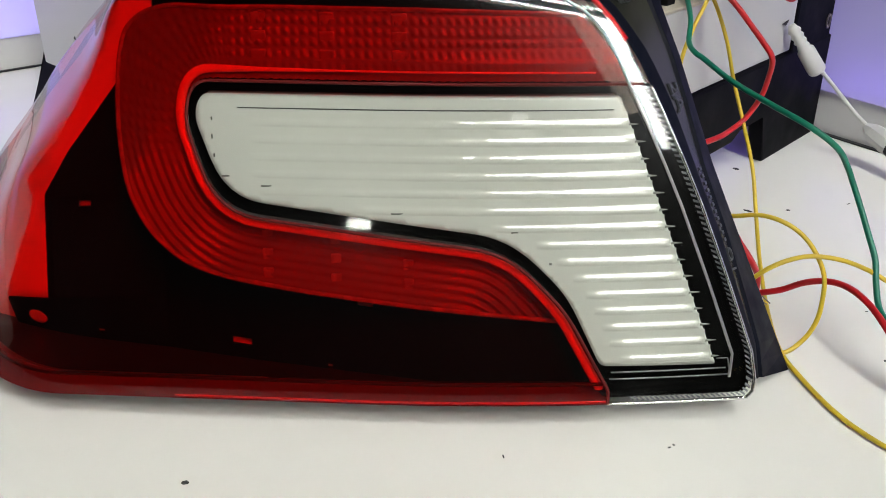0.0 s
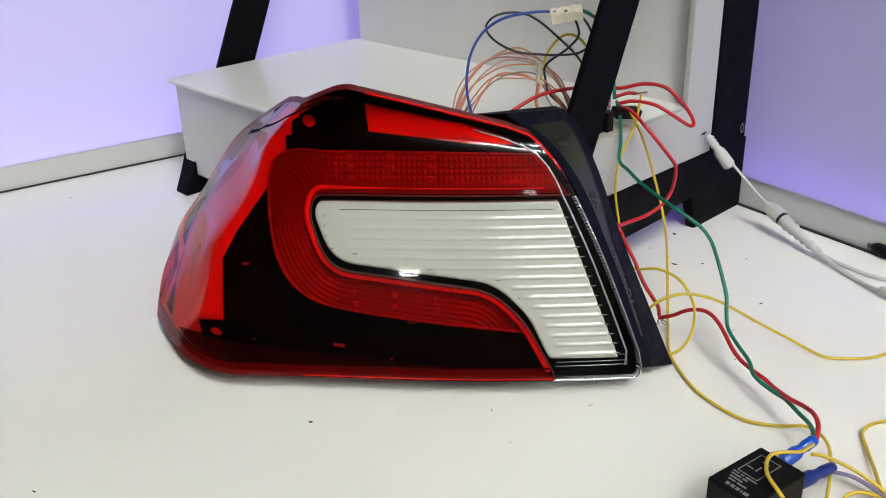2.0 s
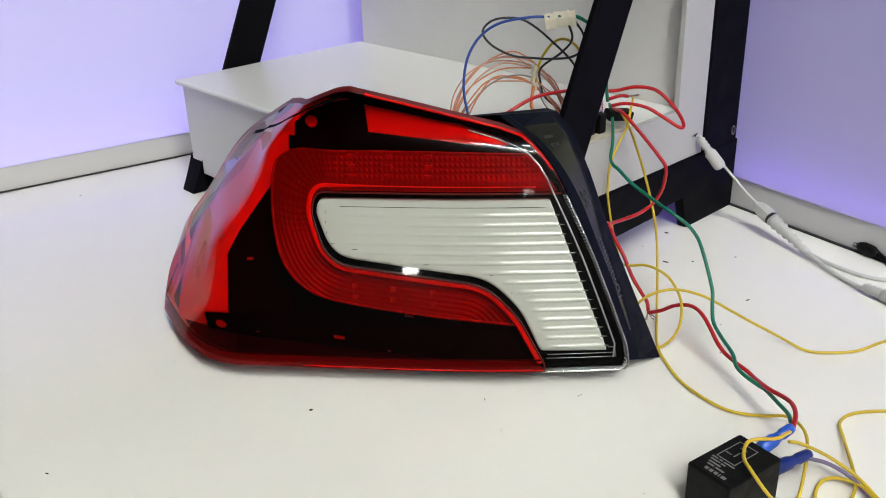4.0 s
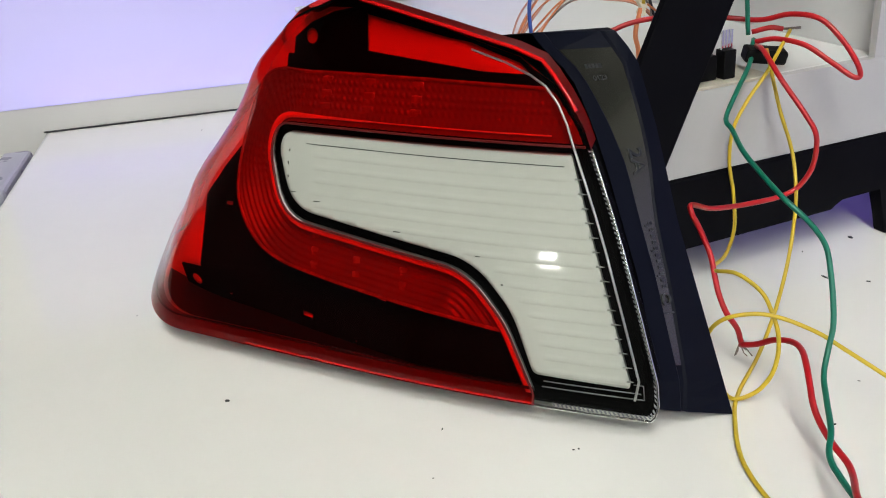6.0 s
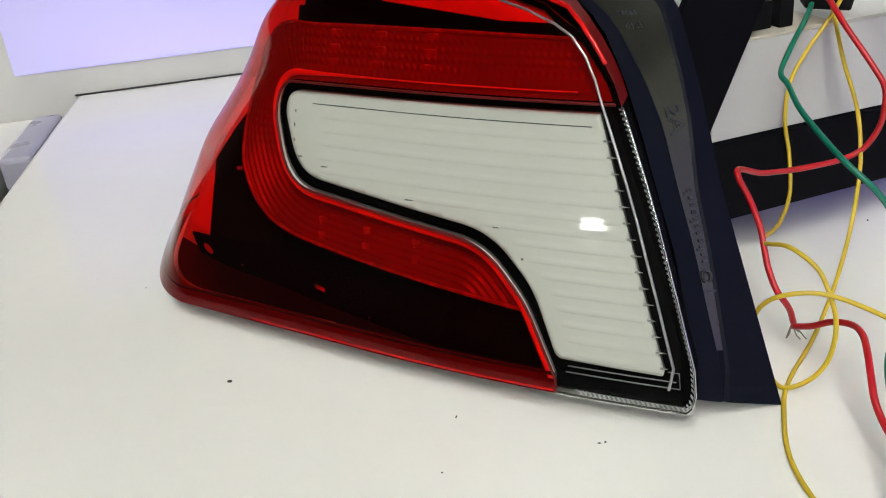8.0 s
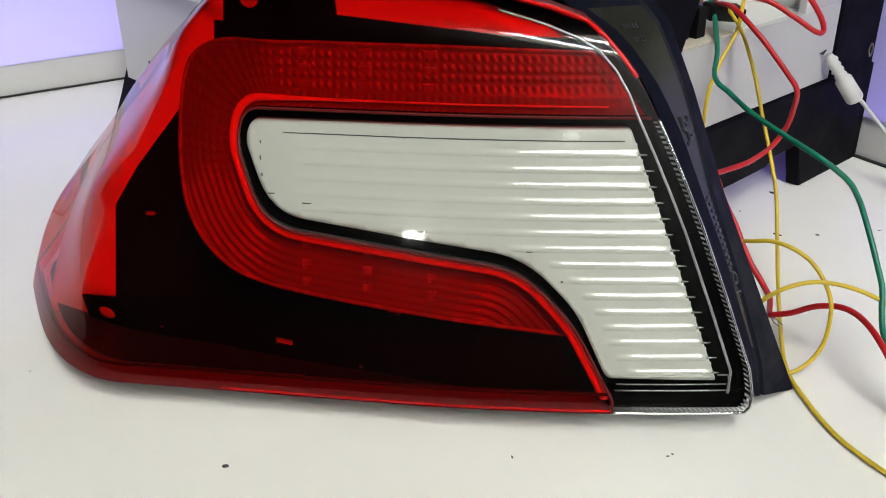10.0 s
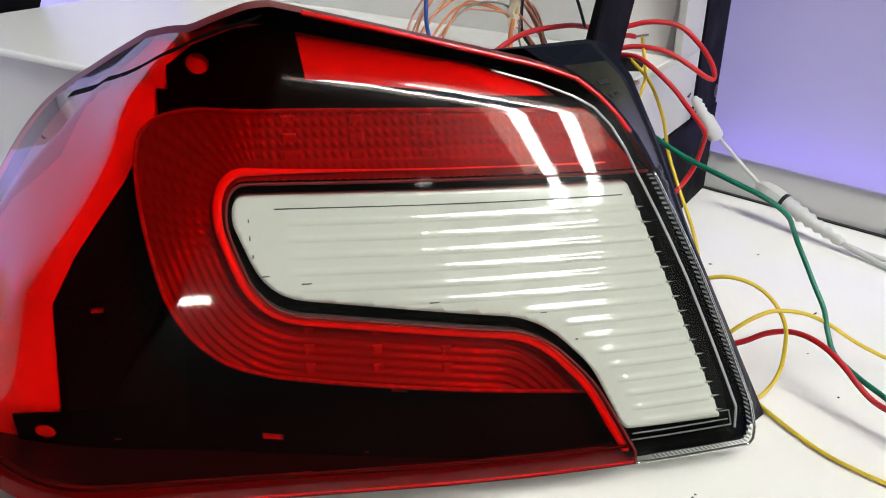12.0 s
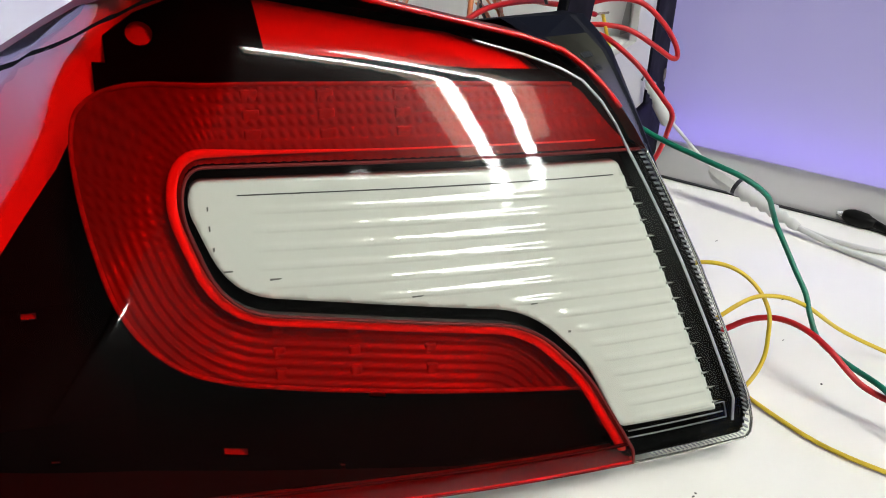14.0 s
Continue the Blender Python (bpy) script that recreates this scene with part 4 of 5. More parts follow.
# ---- relay ----
relay = tagged(new("flasher_relay"), "black flasher relay cube with grey printing", "relay")
ux = Vector((0.026, 0.018, 0)).normalized()
uy = Vector((-ux.y, ux.x, 0))
relay.matrix_world = Matrix.Translation((0.0515, -0.0885, 0)) @ Matrix(((ux.x, uy.x, 0, 0), (ux.y, uy.y, 0, 0), (0, 0, 1, 0), (0, 0, 0, 1)))
part("case", box_bm(0, 0.0325, -0.0215, 0, 0.0, 0.0205, 0.0009, 2), M_RELAY, relay, "black moulded relay case")
printing = [(0.0205, -0.0040, 0.0150, 0.0005), (0.0205, -0.0130, 0.0150, 0.0005), (0.0132, -0.0085, 0.0005, 0.0090), (0.0278, -0.0085, 0.0005, 0.0090),
            (0.0180, -0.0062, 0.0006, 0.0030), (0.0195, -0.0090, 0.0040, 0.0007), (0.0245, -0.0085, 0.0006, 0.0034)]
for cx, cy, w, h in printing:
    part("print_mark", box_bm(cx - w / 2, cx + w / 2, cy - h / 2, cy + h / 2, 0.02052, 0.02060), M_INK, relay)
# rows of small printing, each a few words long, and one bold row
for x, th, words in ((0.0116, 0.0008, (0.0030, 0.0016, 0.0052)), (0.0099, 0.0009, (0.0045, 0.0022)), (0.0080, 0.0009, (0.0058,)),
                     (0.0062, 0.0009, (0.0032, 0.0044)), (0.0034, 0.0017, (0.0016, 0.0016, 0.0016, 0.0005, 0.0022))):
    y = -0.0030 - 0.0008 * (0.0116 - x) / 0.002
    for wd in words:
        part("print_bar", box_bm(x - th / 2, x + th / 2, y - wd, y, 0.02052, 0.02060), M_INK, relay)
        y -= wd + 0.0007


M_NAVYCAP = material("navy_terminal_sleeve", (0.006, 0.022, 0.16), 0.35, coat=0.2)


def terminal(name, p, q, label, mat=M_BLUECAP):
    p, q = Vector(p), Vector(q)
    ob = part(name, cyl_bm(p, q, 0.0029, 0.0018, 16, ((0.04, 0.0031), (0.40, 0.0030), (0.50, 0.0023), (0.60, 0.0021), (0.66, 0.0025), (0.92, 0.0024))), mat, None, smooth=True)
    part("blade", cyl_bm(p + (p - q) * 0.30, p, 0.0014, 0.0014, 8), M_COPPER, ob)
    return tagged(ob, label, "connector")


terminal("blue_terminal", (0.0868, -0.0730, 0.0145), (0.1020, -0.0660, 0.0205), "bright blue crimp terminal on the relay")
terminal("blue_terminal", (0.0905, -0.0795, 0.0085), (0.1090, -0.0715, 0.0105), "dark blue crimp terminal on the relay", M_NAVYCAP)

# ---- wires ----
wire("red_wire", [(0.0570, 0.1560, 0.1000), (0.0610, 0.1420, 0.1010), (0.0690, 0.1290, 0.0930), (0.0759, 0.1253, 0.0848), (0.0803, 0.1230, 0.0793), (0.0839, 0.1212, 0.0739), (0.0848, 0.1235, 0.0663),
                  (0.0838, 0.1258, 0.0569), (0.0794, 0.1268, 0.0483), (0.0729, 0.1228, 0.0452), (0.0660, 0.1150, 0.0455), (0.0565, 0.1085, 0.0452), (0.0479, 0.0970, 0.0480), (0.0438, 0.0830, 0.0545),
                  (0.0428, 0.0725, 0.0585), (0.0440, 0.0690, 0.0565), (0.0463, 0.0710, 0.0510), (0.0489, 0.0705, 0.0458), (0.0518, 0.0676, 0.0404), (0.0542, 0.0627, 0.0343), (0.0561, 0.0585, 0.0303),
                  (0.0596, 0.0540, 0.0250), (0.0636, 0.0560, 0.0180), (0.0652, 0.0585, 0.0112)], 0.00108, "red", "red insulated wire looping down from the stand", 5)
wire("red_wire", [(0.0652, 0.0580, 0.0100), (0.0710, 0.0530, 0.0140), (0.0770, 0.0490, 0.0190), (0.0828, 0.0448, 0.0215), (0.0861, 0.0380, 0.0228), (0.0879, 0.0289, 0.0226), (0.0895, 0.0205, 0.0200),
                  (0.0911, 0.0140, 0.0165), (0.0939, 0.0085, 0.0131), (0.0977, 0.0012, 0.0116), (0.1017, -0.0048, 0.0103), (0.1032, -0.0120, 0.0108), (0.1034, -0.0250, 0.0148), (0.1045, -0.0320, 0.0165),
                  (0.1070, -0.0390, 0.0180), (0.1080, -0.0480, 0.0200), (0.1060, -0.0580, 0.0212), (0.1018, -0.0670, 0.0205)], 0.00108, "red", "red insulated wire running to the relay", 5)
for k in range(5):
    a = k * 1.3
    link_path = [Vector((0.0648, 0.0585, 0.0108)), Vector((0.0658 + 0.0018 * math.cos(a), 0.0574 - 0.0004 * k, 0.0088 + 0.0008 * math.sin(a))),
                 Vector((0.0664 + 0.0034 * math.cos(a), 0.0560 + 0.002 * math.sin(a), 0.0070 + 0.0014 * math.sin(a * 1.7)))]
    ob = link("wire_strand", tube_mesh("wire_strand", link_path, 0.00025, M_COPPER, 5))
    tagged(ob, "frayed bare copper strand at the red wire joint", "wire", group="frayed strands")
wire("green_wire", [(0.0555, 0.1600, 0.1020), (0.0556, 0.1470, 0.0950), (0.0527, 0.1263, 0.0882), (0.0503, 0.1175, 0.0818), (0.0506, 0.1110, 0.0796), (0.0534, 0.1068, 0.0778), (0.0588, 0.0926, 0.0743),
                    (0.0669, 0.0766, 0.0712), (0.0754, 0.0625, 0.0680), (0.0836, 0.0590, 0.0621), (0.0888, 0.0605, 0.0553), (0.0914, 0.0600, 0.0501), (0.0933, 0.0551, 0.0431), (0.0947, 0.0495, 0.0362),
                    (0.0953, 0.0430, 0.0300), (0.0944, 0.0379, 0.0241), (0.0937, 0.0307, 0.0183), (0.0950, 0.0188, 0.0160), (0.0965, 0.0040, 0.0152), (0.0962, -0.0039, 0.0130), (0.0972, -0.0100, 0.0128),
                    (0.0995, -0.0153, 0.0124), (0.1019, -0.0210, 0.0126), (0.1040, -0.0270, 0.0132), (0.1050, -0.0400, 0.0150), (0.1048, -0.0530, 0.0180), (0.1020, -0.0655, 0.0200)],
     0.00100, "green", "green insulated wire from the stand to the relay", 5)
wire("yellow_wire", [(0.0700, 0.1600, 0.1060), (0.0668, 0.1500, 0.1000), (0.0628, 0.1392, 0.0926), (0.0567, 0.1334, 0.0826), (0.0521, 0.1289, 0.0715), (0.0514, 0.1282, 0.0571),
                     (0.0537, 0.1305, 0.0423), (0.0556, 0.1230, 0.0290), (0.0545, 0.1000, 0.0270), (0.0520, 0.0750, 0.0330), (0.0545, 0.0630, 0.0372), (0.0607, 0.0566, 0.0404),
                     (0.0662, 0.0512, 0.0406), (0.0719, 0.0477, 0.0375), (0.0755, 0.0432, 0.0329), (0.0782, 0.0404, 0.0262), (0.0787, 0.0391, 0.0182), (0.0770, 0.0370, 0.0109),
                     (0.0725, 0.0352, 0.0048), (0.0656, 0.0336, 0.0018), (0.0600, 0.0400, 0.0014)], 0.00078, "yellow", "thin yellow wire hanging in a loop beside the lamp")
wire("yellow_wire", [(0.0615, 0.1540, 0.0990), (0.0650, 0.1400, 0.0920), (0.0697, 0.1330, 0.0785), (0.0758, 0.1341, 0.0607), (0.0789, 0.1251, 0.0459), (0.0792, 0.1112, 0.0338),
                     (0.0779, 0.0983, 0.0211), (0.0753, 0.0827, 0.0103), (0.0715, 0.0628, 0.0032), (0.0668, 0.0390, 0.0014), (0.0670, 0.0230, 0.0012), (0.0722, -0.0020, 0.0012),
                     (0.0860, -0.0240, 0.0014), (0.1010, -0.0310, 0.0020), (0.1120, -0.0350, 0.0040), (0.1150, -0.0480, 0.0060), (0.1110, -0.0640, 0.0065), (0.1000, -0.0880, 0.0060),
                     (0.0900, -0.1060, 0.0030), (0.0820, -0.1200, 0.0012)], 0.00078, "yellow", "thin yellow wire from the stand along the bench")
wire("yellow_wire", [(0.0540, 0.0440, 0.0200), (0.0563, 0.0420, 0.0254), (0.0601, 0.0399, 0.0301), (0.0656, 0.0401, 0.0324), (0.0721, 0.0412, 0.0330), (0.0782, 0.0407, 0.0327),
                     (0.0843, 0.0398, 0.0315), (0.0915, 0.0411, 0.0280), (0.0978, 0.0408, 0.0245), (0.1150, 0.0430, 0.0130), (0.1310, 0.0390, 0.0050), (0.1430, 0.0290, 0.0014),
                     (0.1540, 0.0260, 0.0012), (0.1700, 0.0270, 0.0012), (0.1860, 0.0350, 0.0012), (0.2020, 0.0420, 0.0012), (0.2350, 0.0550, 0.0012)],
     0.00078, "yellow", "thin yellow wire arching from the lamp across the bench")
wire("yellow_wire", [(0.0990, -0.0710, 0.0215), (0.0950, -0.0760, 0.0240), (0.0900, -0.0800, 0.0250), (0.0790, -0.0800, 0.0240), (0.0740, -0.0890, 0.0230), (0.0740, -0.1010, 0.0240),
                     (0.0830, -0.1030, 0.0120), (0.0940, -0.0980, 0.0040), (0.1030, -0.0990, 0.0012), (0.1160, -0.0950, 0.0012), (0.1240, -0.0850, 0.0030), (0.1270, -0.0740, 0.0045),
                     (0.1330, -0.0500, 0.0020), (0.1370, -0.0360, 0.0012), (0.1480, -0.0290, 0.0012), (0.1690, -0.0280, 0.0012), (0.1900, -0.0280, 0.0012)],
     0.00078, "yellow", "thin yellow wire looping over the relay")
wire("yellow_wire", [(0.1000, -0.0690, 0.0150), (0.1060, -0.0680, 0.0130), (0.1160, -0.0730, 0.0100), (0.1250, -0.0810, 0.0060), (0.1300, -0.0910, 0.0030), (0.1320, -0.1040, 0.0014),
                     (0.1340, -0.1230, 0.0012)], 0.00078, "yellow", "thin yellow wire leaving the relay terminal")
wire("yellow_wire", [(0.1000, -0.1180, 0.0012), (0.1020, -0.1080, 0.0012), (0.1060, -0.0890, 0.0014), (0.1120, -0.0800, 0.0022), (0.1190, -0.0790, 0.0030), (0.1260, -0.0850, 0.0036),
                     (0.1300, -0.0960, 0.0030), (0.1370, -0.1160, 0.0012)], 0.00078, "yellow", "thin yellow wire coiled on the bench by the relay")
wire("violet_wire", [(0.1075, -0.0742, 0.0100), (0.1160, -0.0760, 0.0080), (0.1240, -0.0815, 0.0045), (0.1280, -0.0910, 0.0020), (0.1290, -0.1030, 0.0014), (0.1290, -0.1230, 0.0014)],
     0.0009, "violet", "violet insulated wire on the dark blue terminal")
wire("red_wire", [(-0.0249, 0.1300, 0.0985), (-0.0106, 0.1330, 0.1050), (0.0075, 0.1400, 0.1128), (0.0297, 0.1500, 0.1138), (0.0447, 0.1600, 0.1110), (0.0579, 0.1600, 0.1102),
                  (0.0696, 0.1550, 0.1136), (0.0811, 0.1500, 0.1128), (0.0900, 0.1460, 0.1056), (0.0963, 0.1440, 0.0972), (0.0985, 0.1440, 0.0915), (0.0955, 0.1440, 0.0910),
                  (0.0865, 0.1460, 0.0966), (0.0765, 0.1500, 0.1020), (0.0649, 0.1560, 0.1031), (0.0560, 0.1590, 0.1010)], 0.00112, "red", "red insulated wire bent in a long loop")
wire("red_wire", [(0.0547, 0.1600, 0.1050), (0.0620, 0.1600, 0.1070), (0.0670, 0.1610, 0.1062)], 0.00112, "red", "short red wire end with a bare tip", 4)
tip = link("bare_tip", tube_mesh("bare_tip", [Vector((0.0665, 0.1610, 0.1062)), Vector((0.0740, 0.1625, 0.1066))], 0.0006, M_COPPER, 6))
tagged(tip, "bare copper wire tip joined to red wire", "wire")
wire("blue_wire", [(-0.0290, 0.1200, 0.0900), (-0.0310, 0.1200, 0.1019), (-0.0328, 0.1250, 0.1075), (-0.0351, 0.1300, 0.1218), (-0.0327, 0.1350, 0.1377), (-0.0253, 0.1400, 0.1493),
                   (-0.0135, 0.1400, 0.1570), (0.0033, 0.1400, 0.1599), (0.0151, 0.1400, 0.1599)], 0.00082, "blue", "blue insulated wire arching up to a tape tab")
wire("green_wire", [(0.0200, 0.1400, 0.1600), (0.0278, 0.1400, 0.1603), (0.0343, 0.1410, 0.1578), (0.0415, 0.1480, 0.1506), (0.0500, 0.1560, 0.1321), (0.0535, 0.1560, 0.1047)],
     0.00102, "green", "green insulated wire behind the slanted post")
wire("black_wire", [(0.0255, 0.1410, 0.1575), (0.0285, 0.1400, 0.1469), (0.0231, 0.1450, 0.1381), (0.0117, 0.1500, 0.1280), (0.0120, 0.1560, 0.1180), (0.0150, 0.1600, 0.1080),
                    (0.0240, 0.1650, 0.0985), (0.0280, 0.1670, 0.0930)], 0.00070, "black", "black wire dropping from the tape tab")
wire("black_wire", [(0.0285, 0.1410, 0.1585), (0.0346, 0.1410, 0.1501), (0.0360, 0.1420, 0.1416), (0.0294, 0.1440, 0.1356), (0.0180, 0.1470, 0.1340), (0.0080, 0.1500, 0.1340),
                    (-0.0058, 0.1500, 0.1360), (-0.0179, 0.1500, 0.1425), (-0.0231, 0.1500, 0.1506), (-0.0162, 0.1500, 0.1572), (-0.0025, 0.1510, 0.1575), (0.0079, 0.1510, 0.1522),
                    (0.0202, 0.1500, 0.1416), (0.0291, 0.1500, 0.1326), (0.0340, 0.1520, 0.1248), (0.0400, 0.1540, 0.1120)], 0.00070, "black", "black wire in a wide loop above the stand")
wire("yellow_wire", [(0.0090, 0.1550, 0.1180), (0.0096, 0.1550, 0.1231), (0.0129, 0.1550, 0.1337), (0.0191, 0.1520, 0.1426), (0.0253, 0.1500, 0.1449), (0.0316, 0.1500, 0.1413),
                     (0.0390, 0.1520, 0.1320)], 0.00082, "yellow", "yellow wire arching over the tape tab")
bundle = [[(-0.0425, 0.1300, 0.0960), (-0.0415, 0.1300, 0.1062), (-0.0371, 0.1350, 0.1171), (-0.0306, 0.1400, 0.1261), (-0.0197, 0.1500, 0.1332), (-0.0054, 0.1550, 0.1372), (0.0053, 0.1560, 0.1320),
           (0.0166, 0.1600, 0.1199), (0.0267, 0.1650, 0.1000), (0.0285, 0.1660, 0.0920)],
          [(-0.0405, 0.1300, 0.0960), (-0.0395, 0.1300, 0.1062), (-0.0336, 0.1350, 0.1170), (-0.0254, 0.1400, 0.1260), (-0.0127, 0.1500, 0.1310), (-0.0001, 0.1550, 0.1290), (0.0106, 0.1560, 0.1240),
           (0.0211, 0.1600, 0.1125), (0.0279, 0.1650, 0.0985), (0.0290, 0.1660, 0.0920)],
          [(-0.0385, 0.1300, 0.0950), (-0.0374, 0.1300, 0.1051), (-0.0302, 0.1350, 0.1151), (-0.0210, 0.1400, 0.1231), (-0.0092, 0.1500, 0.1228), (0.0036, 0.1550, 0.1190), (0.0132, 0.1600, 0.1119),
           (0.0249, 0.1650, 0.0990), (0.0262, 0.1660, 0.0920)],
          [(-0.0355, 0.1300, 0.0950), (-0.0347, 0.1300, 0.1050), (-0.0268, 0.1350, 0.1161), (-0.0175, 0.1400, 0.1223), (-0.0057, 0.1500, 0.1205), (0.0054, 0.1550, 0.1178), (0.0169, 0.1600, 0.1082),
           (0.0232, 0.1650, 0.0975), (0.0240, 0.1660, 0.0920)],
          [(-0.0440, 0.1310, 0.0960), (-0.0425, 0.1310, 0.1050), (-0.0385, 0.1360, 0.1160), (-0.0300, 0.1420, 0.1275), (-0.0170, 0.1520, 0.1335), (-0.0010, 0.1560, 0.1330), (0.0100, 0.1570, 0.1280),
           (0.0200, 0.1620, 0.1160), (0.0290, 0.1660, 0.0990), (0.0300, 0.1670, 0.0920)],
          [(0.0108, 0.1550, 0.1177), (0.0186, 0.1600, 0.1107), (0.0266, 0.1650, 0.1054), (0.0298, 0.1680, 0.0965), (0.0300, 0.1690, 0.0920)],
          [(0.0118, 0.1560, 0.1176), (0.0130, 0.1600, 0.1071), (0.0180, 0.1650, 0.0982), (0.0224, 0.1670, 0.0925)]]
for k in range(5):
    bundle.append([(x + 0.0016 * math.sin(k * 2.3 + i * 0.9) * min(1, i), y + 0.002 * math.sin(k + i), z + 0.0030 * math.sin(k * 1.7 + i * 0.8) * min(1, i / 2) * (1 if i < len(bundle[k]) - 2 else 0))
                   for i, (x, y, z) in enumerate(bundle[k])])
for k, pts in enumerate(bundle):
    col = ("orange", "pink", "orange", "pink", "pink", "orange", "grey", "pink", "orange", "grey", "orange", "pink")[k]
    ob = wire("thin_wire", pts, 0.00046, col, {"orange": "thin orange wire of a fanned bundle", "pink": "thin salmon wire of a fanned bundle", "grey": "thin grey wire drooping to the board"}[col])
    tagged(ob, group="fanned thin wires")
wire("orange_wire", [(0.0090, 0.1500, 0.0900), (0.0081, 0.1500, 0.0991), (0.0064, 0.1520, 0.1059), (0.0080, 0.1550, 0.1160)], 0.0011, "orange", "orange insulated wire below the tape tab")


def tape(p, q, w, label):
    p, q = Vector(p), Vector(q)
    d = (q - p).normalized()
    side = d.cross(Vector((0, 1, 0))).normalized()
    bm = bmesh.new()
    rows = []
    for k in range(9):
        f = k / 8
        c = p.lerp(q, f) + Vector((0, 0.0008 * math.sin(f * 5), 0))
        ragged = 0.0006 * math.sin(k * 2.4)
        rows.append([bm.verts.new(c + side * sgn * w * h + Vector((0, yy, 0)) + side * (ragged if h else 0))
                     for sgn, h, yy in ((1, 1, -0.0007), (1, 0.2, -0.0016), (-1, 1, -0.0009), (-1, 1, 0.0009), (1, 0.2, 0.0016), (1, 1, 0.0007))])
    for a, b in zip(rows, rows[1:]):
        for k in range(6):
            bm.faces.new((a[k], a[(k + 1) % 6], b[(k + 1) % 6], b[k]))
    bm.faces.new(rows[0][::-1])
    bm.faces.new(rows[-1])
    return tagged(part("tape_tab", bm, M_TAPE), label, "tape")


tape((0.0125, 0.1400, 0.1568), (0.0300, 0.1400, 0.1595), 0.0044, "cream masking tape folded round blue and green wire")
tape((0.0083, 0.1550, 0.1128), (0.0080, 0.1550, 0.1285), 0.0019, "cream masking tape folded round a yellow wire")

# white low-voltage cable with its sockets
jack = tagged(new("cable_socket"), "white round cable socket hanging from the stand", "connector")
p, q = Vector((0.1238, 0.1998, 0.0662)), Vector((0.1405, 0.2010, 0.0445))
rings = tuple((0.06 + 0.055 * k, 0.0030 if k % 2 else 0.0022) for k in range(8))
part("barrel", cyl_bm(p, q, 0.0017, 0.0038, 24, (*rings, (0.49, 0.0028), (0.54, 0.0040), (0.97, 0.0042))), WIRES["white"], jack, smooth=True)
d = (q - p).normalized()
part("bore", cyl_bm(q - d * 0.001, q + d * 0.00025, 0.0023, 0.0023, 20), M_HOUSING, jack, "dark socket bore")
part("pin", cyl_bm(q - d * 0.001, q + d * 0.0005, 0.0006, 0.0006, 8), M_CHROME, jack)
wire("white_cable", [(0.1345, 0.2080, 0.0530), (0.1410, 0.2070, 0.0470), (0.1500, 0.2020, 0.0370), (0.1580, 0.1960, 0.0275), (0.1655, 0.1920, 0.0200)], 0.00095, "white",
     "white low-voltage cable hanging from the stand")
split = tagged(new("cable_splitter"), "white cable splitter with ribbed strain relief on the bench", "connector")
a, b = Vector((0.1650, 0.1925, 0.0198)), Vector((0.1855, 0.1445, 0.0042))
part("shell", cyl_bm(a, a.lerp(b, 0.30), 0.0020, 0.0050, 8, ((0.25, 0.0042), (0.5, 0.0050), (0.9, 0.0052))), WIRES["white"], split)
part("joint", cyl_bm(a.lerp(b, 0.301), a.lerp(b, 0.34), 0.0047, 0.0047, 12), M_HOUSING, split, "black joint ring")
part("strain_relief", cyl_bm(a.lerp(b, 0.341), b, 0.0046, 0.0020, 16, tuple((0.06 + 0.075 * k, (0.0050 if k % 2 else 0.0038) - 0.00019 * k) for k in range(12))), WIRES["white"], split, smooth=True)
wire("white_cable", [(0.1850, 0.1455, 0.0044), (0.1960, 0.1320, 0.0018), (0.2100, 0.1150, 0.0014), (0.2260, 0.1070, 0.0014), (0.2480, 0.1020, 0.0014)], 0.0013, "white", "white branch cable lying on the bench")
wire("white_cable", [(0.1850, 0.1445, 0.0042), (0.1930, 0.1200, 0.0018), (0.1995, 0.1000, 0.0024), (0.2025, 0.0930, 0.0040)], 0.0014, "white", "white branch cable ending in a plug")
barrel = tagged(new("barrel_socket"), "white barrel socket with ribbed neck on the bench", "connector")
a, b = Vector((0.2015, 0.0950, 0.0042)), Vector((0.2180, 0.0680, 0.0042))
part("neck", cyl_bm(a, a.lerp(b, 0.40), 0.0022, 0.0032, 18, tuple((0.1 + 0.13 * k, 0.0034 if k % 2 else 0.0026) for k in range(7))), WIRES["white"], barrel, smooth=True)
part("body", cyl_bm(a.lerp(b, 0.401), b, 0.0037, 0.0041, 20, ((0.2, 0.0041),)), WIRES["white"], barrel, smooth=True)
plug = tagged(new("barrel_plug"), "black barrel plug lying on the bench", "connector")
a, b = Vector((0.2225, 0.1540, 0.0042)), Vector((0.2290, 0.1390, 0.0042))
part("tip", cyl_bm(a + (a - b).normalized() * 0.003, a, 0.0018, 0.0020, 14), M_CHROME, plug, "metal plug tip")
part("body", cyl_bm(a, b, 0.0023, 0.0021, 18, ((0.1, 0.0032), (0.3, 0.0041), (0.7, 0.0039), (0.85, 0.0028))), M_RELAY, plug, smooth=True)
part("tail", cyl_bm(b, b + Vector((0.004, -0.009, -0.0022)), 0.0020, 0.0015, 12), M_RELAY, plug, smooth=True)
wire("black_cable", [(0.2328, 0.1305, 0.0020), (0.2400, 0.1170, 0.0015), (0.2540, 0.1040, 0.0014), (0.2680, 0.0970, 0.0014)], 0.0014, "black", "black plug cable lying on the bench")

# clutter on the stand's ledge: a stained card, pin headers and a small black device
card = part("stained_card", box_bm(0.0025, 0.030, 0.070, 0.118, 0.0886, 0.0900, 0.0004), M_BOARD)
card.matrix_world = STAND
tagged(card, "stained beige card on the stand's ledge", "card")
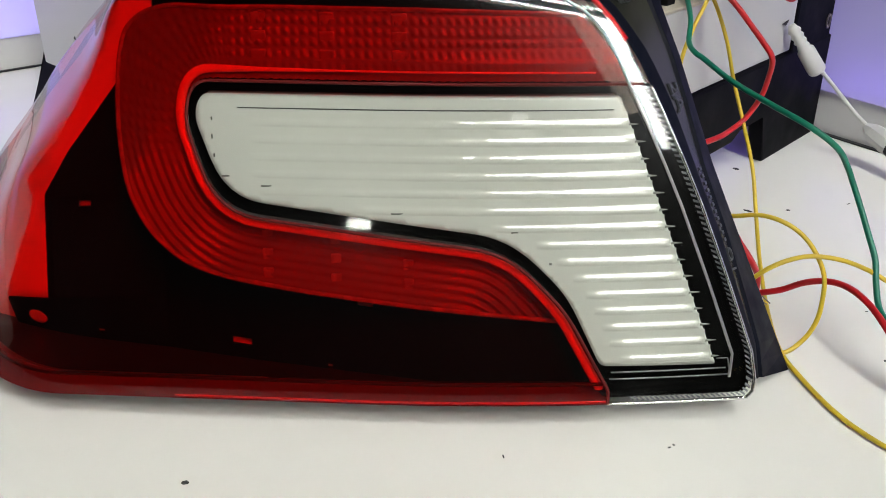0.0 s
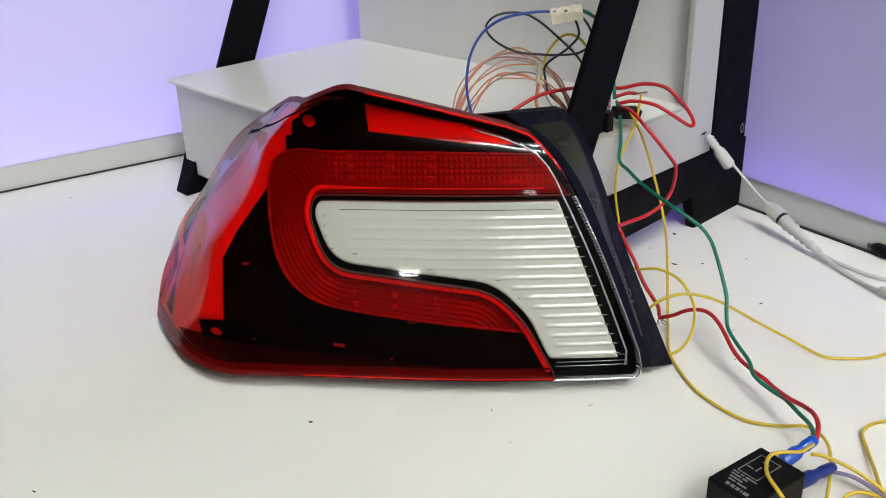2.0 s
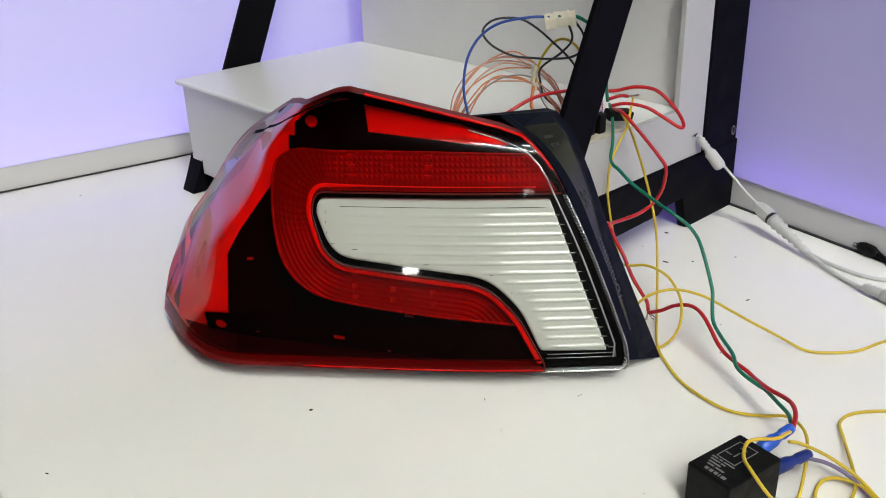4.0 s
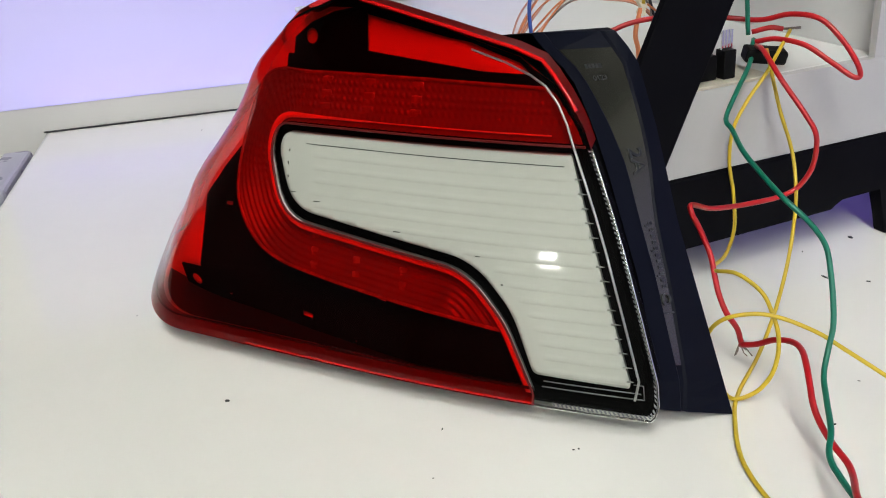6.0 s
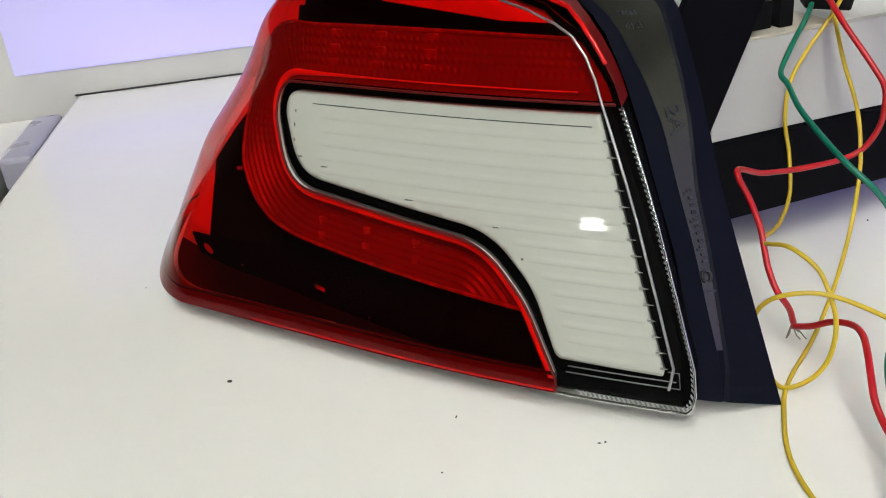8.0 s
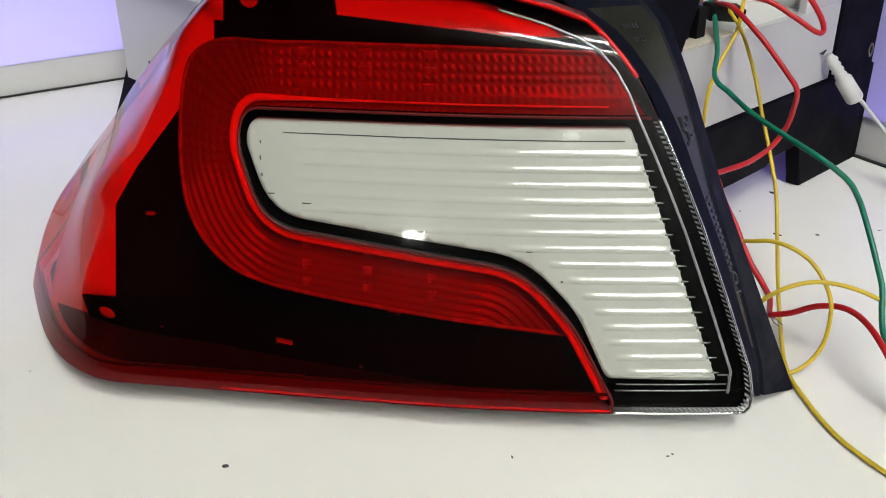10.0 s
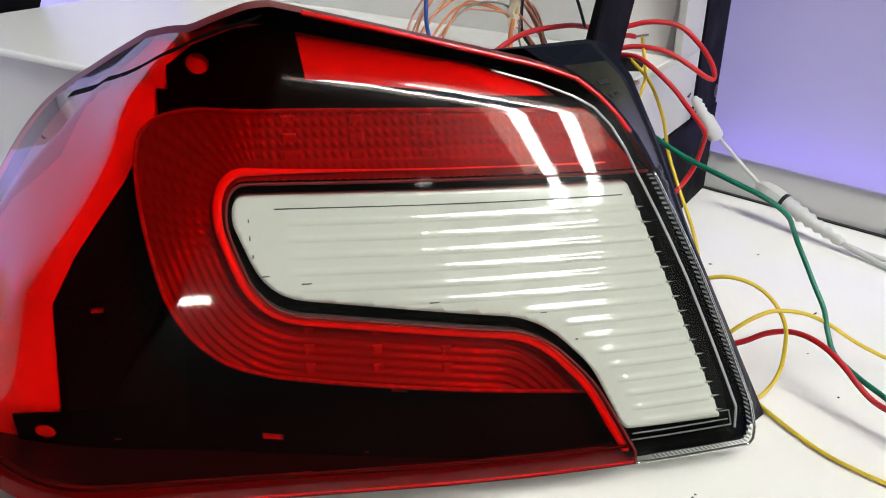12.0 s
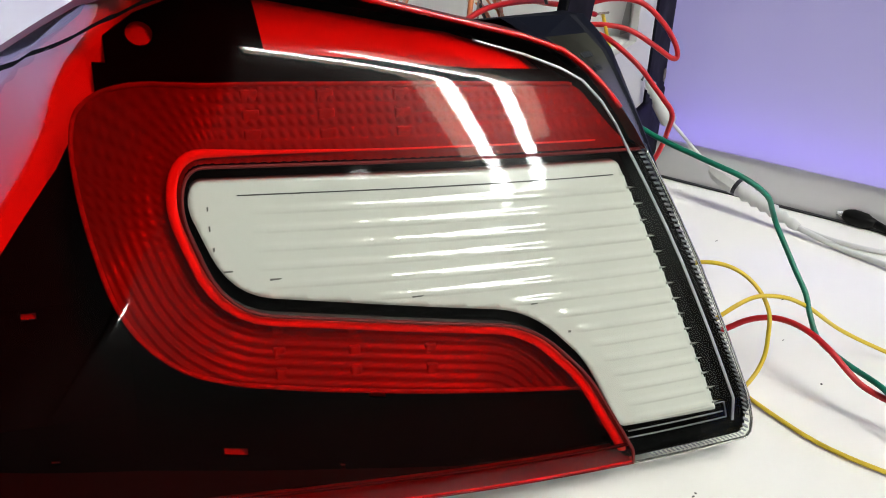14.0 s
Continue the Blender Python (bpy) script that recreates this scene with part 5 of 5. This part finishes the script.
for a, b, w, h in ((0.012, 0.088, 0.012, 0.017), (0.010, 0.099, 0.006, 0.020), (0.030, 0.060, 0.007, 0.010)):
    hd = tagged(new("pin_header"), "small black pin header on the card", "connector", group="pin headers")
    hd.matrix_world = STAND @ pose(a, b, 0.0901)
    part("block", box_bm(-0.003, 0.003, -w / 2, w / 2, 0, h * 0.6, 0.0004), M_RELAY, hd)
    for k in range(4):
        y = -w / 2 + w * (k + 0.5) / 4
        part("pin", box_bm(-0.0004, 0.0004, y - 0.0004, y + 0.0004, h * 0.6, h), M_CHROME, hd)
device = part("small_device", box_bm(-0.009, 0.009, -0.004, 0.004, 0, 0.006, 0.0012), M_RELAY)
device.matrix_world = Matrix.Translation((0.060, 0.156, 0.0935)) @ pose(0, 0, 0, 12, 8, 25)
tagged(device, "small black device tied to the wires", "device")

# pale bar at the bench's far left edge and a neighbouring white table top
bar = part("edge_bar", box_bm(-0.545, -0.523, -0.115, -0.02, -0.03, -0.006, 0.004, 3), M_EDGEGREY)
bar.matrix_world = ROOM
tagged(bar, "pale violet plastic bar beside the bench edge", "edge trim")
structure("side_table", box_bm(-0.78, -0.548, -0.6, -0.004, -0.04, -0.012, 0.003), M_DESK, "white table top beside the bench", ROOM)
structure("table_base", box_bm(-0.75, -0.60, -0.55, -0.03, -0.758, -0.0405), M_EDGE, "dark base below the white table top", ROOM)

# dark specks on the bench
for k, (x, y, r) in enumerate(((-0.115, -0.016, 0.0011), (-0.029, -0.010, 0.0008), (0.018, -0.0085, 0.0007), (0.0195, -0.0075, 0.0005), (0.131, 0.089, 0.0017), (0.105, 0.191, 0.0017),
                               (0.099, 0.030, 0.0008), (0.094, 0.144, 0.0021), (-0.343, 0.292, 0.0009), (-0.228, -0.062, 0.0010), (-0.196, 0.032, 0.0006), (0.112, 0.144, 0.0009),
                               (0.084, 0.169, 0.0012), (0.107, 0.060, 0.0005), (-0.022, -0.036, 0.0005), (0.141, 0.149, 0.0009), (0.036, -0.083, 0.0004))):
    bm = bmesh.new()
    bmesh.ops.create_icosphere(bm, subdivisions=1, radius=r)
    for v in bm.verts:
        v.co = Vector((v.co.x * (1.0 + 0.6 * math.sin(k * 3.1)), v.co.y * (0.55 + 0.3 * math.cos(k * 2.3)), max(v.co.z * 0.35, 0) + 0.00005)) + Vector((random.uniform(-0.2, 0.2) * r, 0, 0))
    sp = part("speck", bm, M_SPECK)
    sp.location = (x, y, 0)
    sp.rotation_euler = (0, 0, k * 1.7)
    tagged(sp, "tiny dark speck of dirt on the bench", "speck", group="specks on the bench")

# marks and flaws: the pillar's hole, a gap beside the back panel, the cable's exit hole, a screw mark, a dot on the lens
SIDE_X, SIDE_N = SY, -SX


def on_side(p, bm, mat, name, label, category, lift=0.0003):
    ob = part(name, bm, mat)
    ob.matrix_world = Matrix(((SIDE_X.x, SIDE_N.x, 0, p[0] + SIDE_N.x * lift), (SIDE_X.y, SIDE_N.y, 0, p[1] + SIDE_N.y * lift), (0, 0, 1, p[2]), (0, 0, 0, 1)))
    return tagged(ob, label, category)


on_side((0.1571, 0.2351, 0.0596), flat_ring(0.0022, 0.0036, 0.30), M_COPPER, "screw_hole", "worn tan screw hole in the black pillar", "hole")
on_side((0.1212, 0.2019, 0.0668), prism_bm([(-0.0034, 0.0002), (0.0030, 0.0012), (0.0026, 0.0004), (0.0004, -0.0010), (-0.0006, -0.0004)], 0, 0.0004), M_SPECK, "cable_hole",
        "torn dark hole in the white end cheek", "hole")
gap = part("panel_gap", prism_bm([(-0.0034, 0.0), (0.0004, 0.0018), (0.0006, 0.030), (0.0002, 0.060), (-0.0002, 0.060), (-0.0010, 0.022), (-0.0030, 0.006)], -0.0004, 0), M_PRINT)
gap.matrix_world = Matrix(((-SX.x, SY.x, 0, 0.1068), (-SX.y, SY.y, 0, 0.1977), (0, 0, 1, 0.0890), (0, 0, 0, 1)))
tagged(gap, "dark ragged gap in the white back panel", "gap")
screw = part("wall_mark", cyl_bm((0, 0, 0), (-0.0006, 0, 0), 0.0018, 0.0012, 14), M_WALL)
screw.matrix_world = Matrix.Translation((0.1703, 0.2322, 0.0846)) @ pose(0, 0, 0, 0, 0, math.degrees(math.atan2(E1.y, E1.x)))
tagged(screw, "small filled screw mark on the board", "screw mark")
dot = part("lens_dot", cyl_bm((0, 0, 0), (-0.0002, 0, 0), 0.0006, 0.0006, 10), M_SPECK, red_lens, "black dot on the lens")
dx_, dy_, dz_ = lens_surf(np.array([qp(0.845)]), np.array([0.079]))
dot.location = (float(dx_[0]) - 0.0003, float(dy_[0]) - 0.0003, float(dz_[0]) + 0.0002)
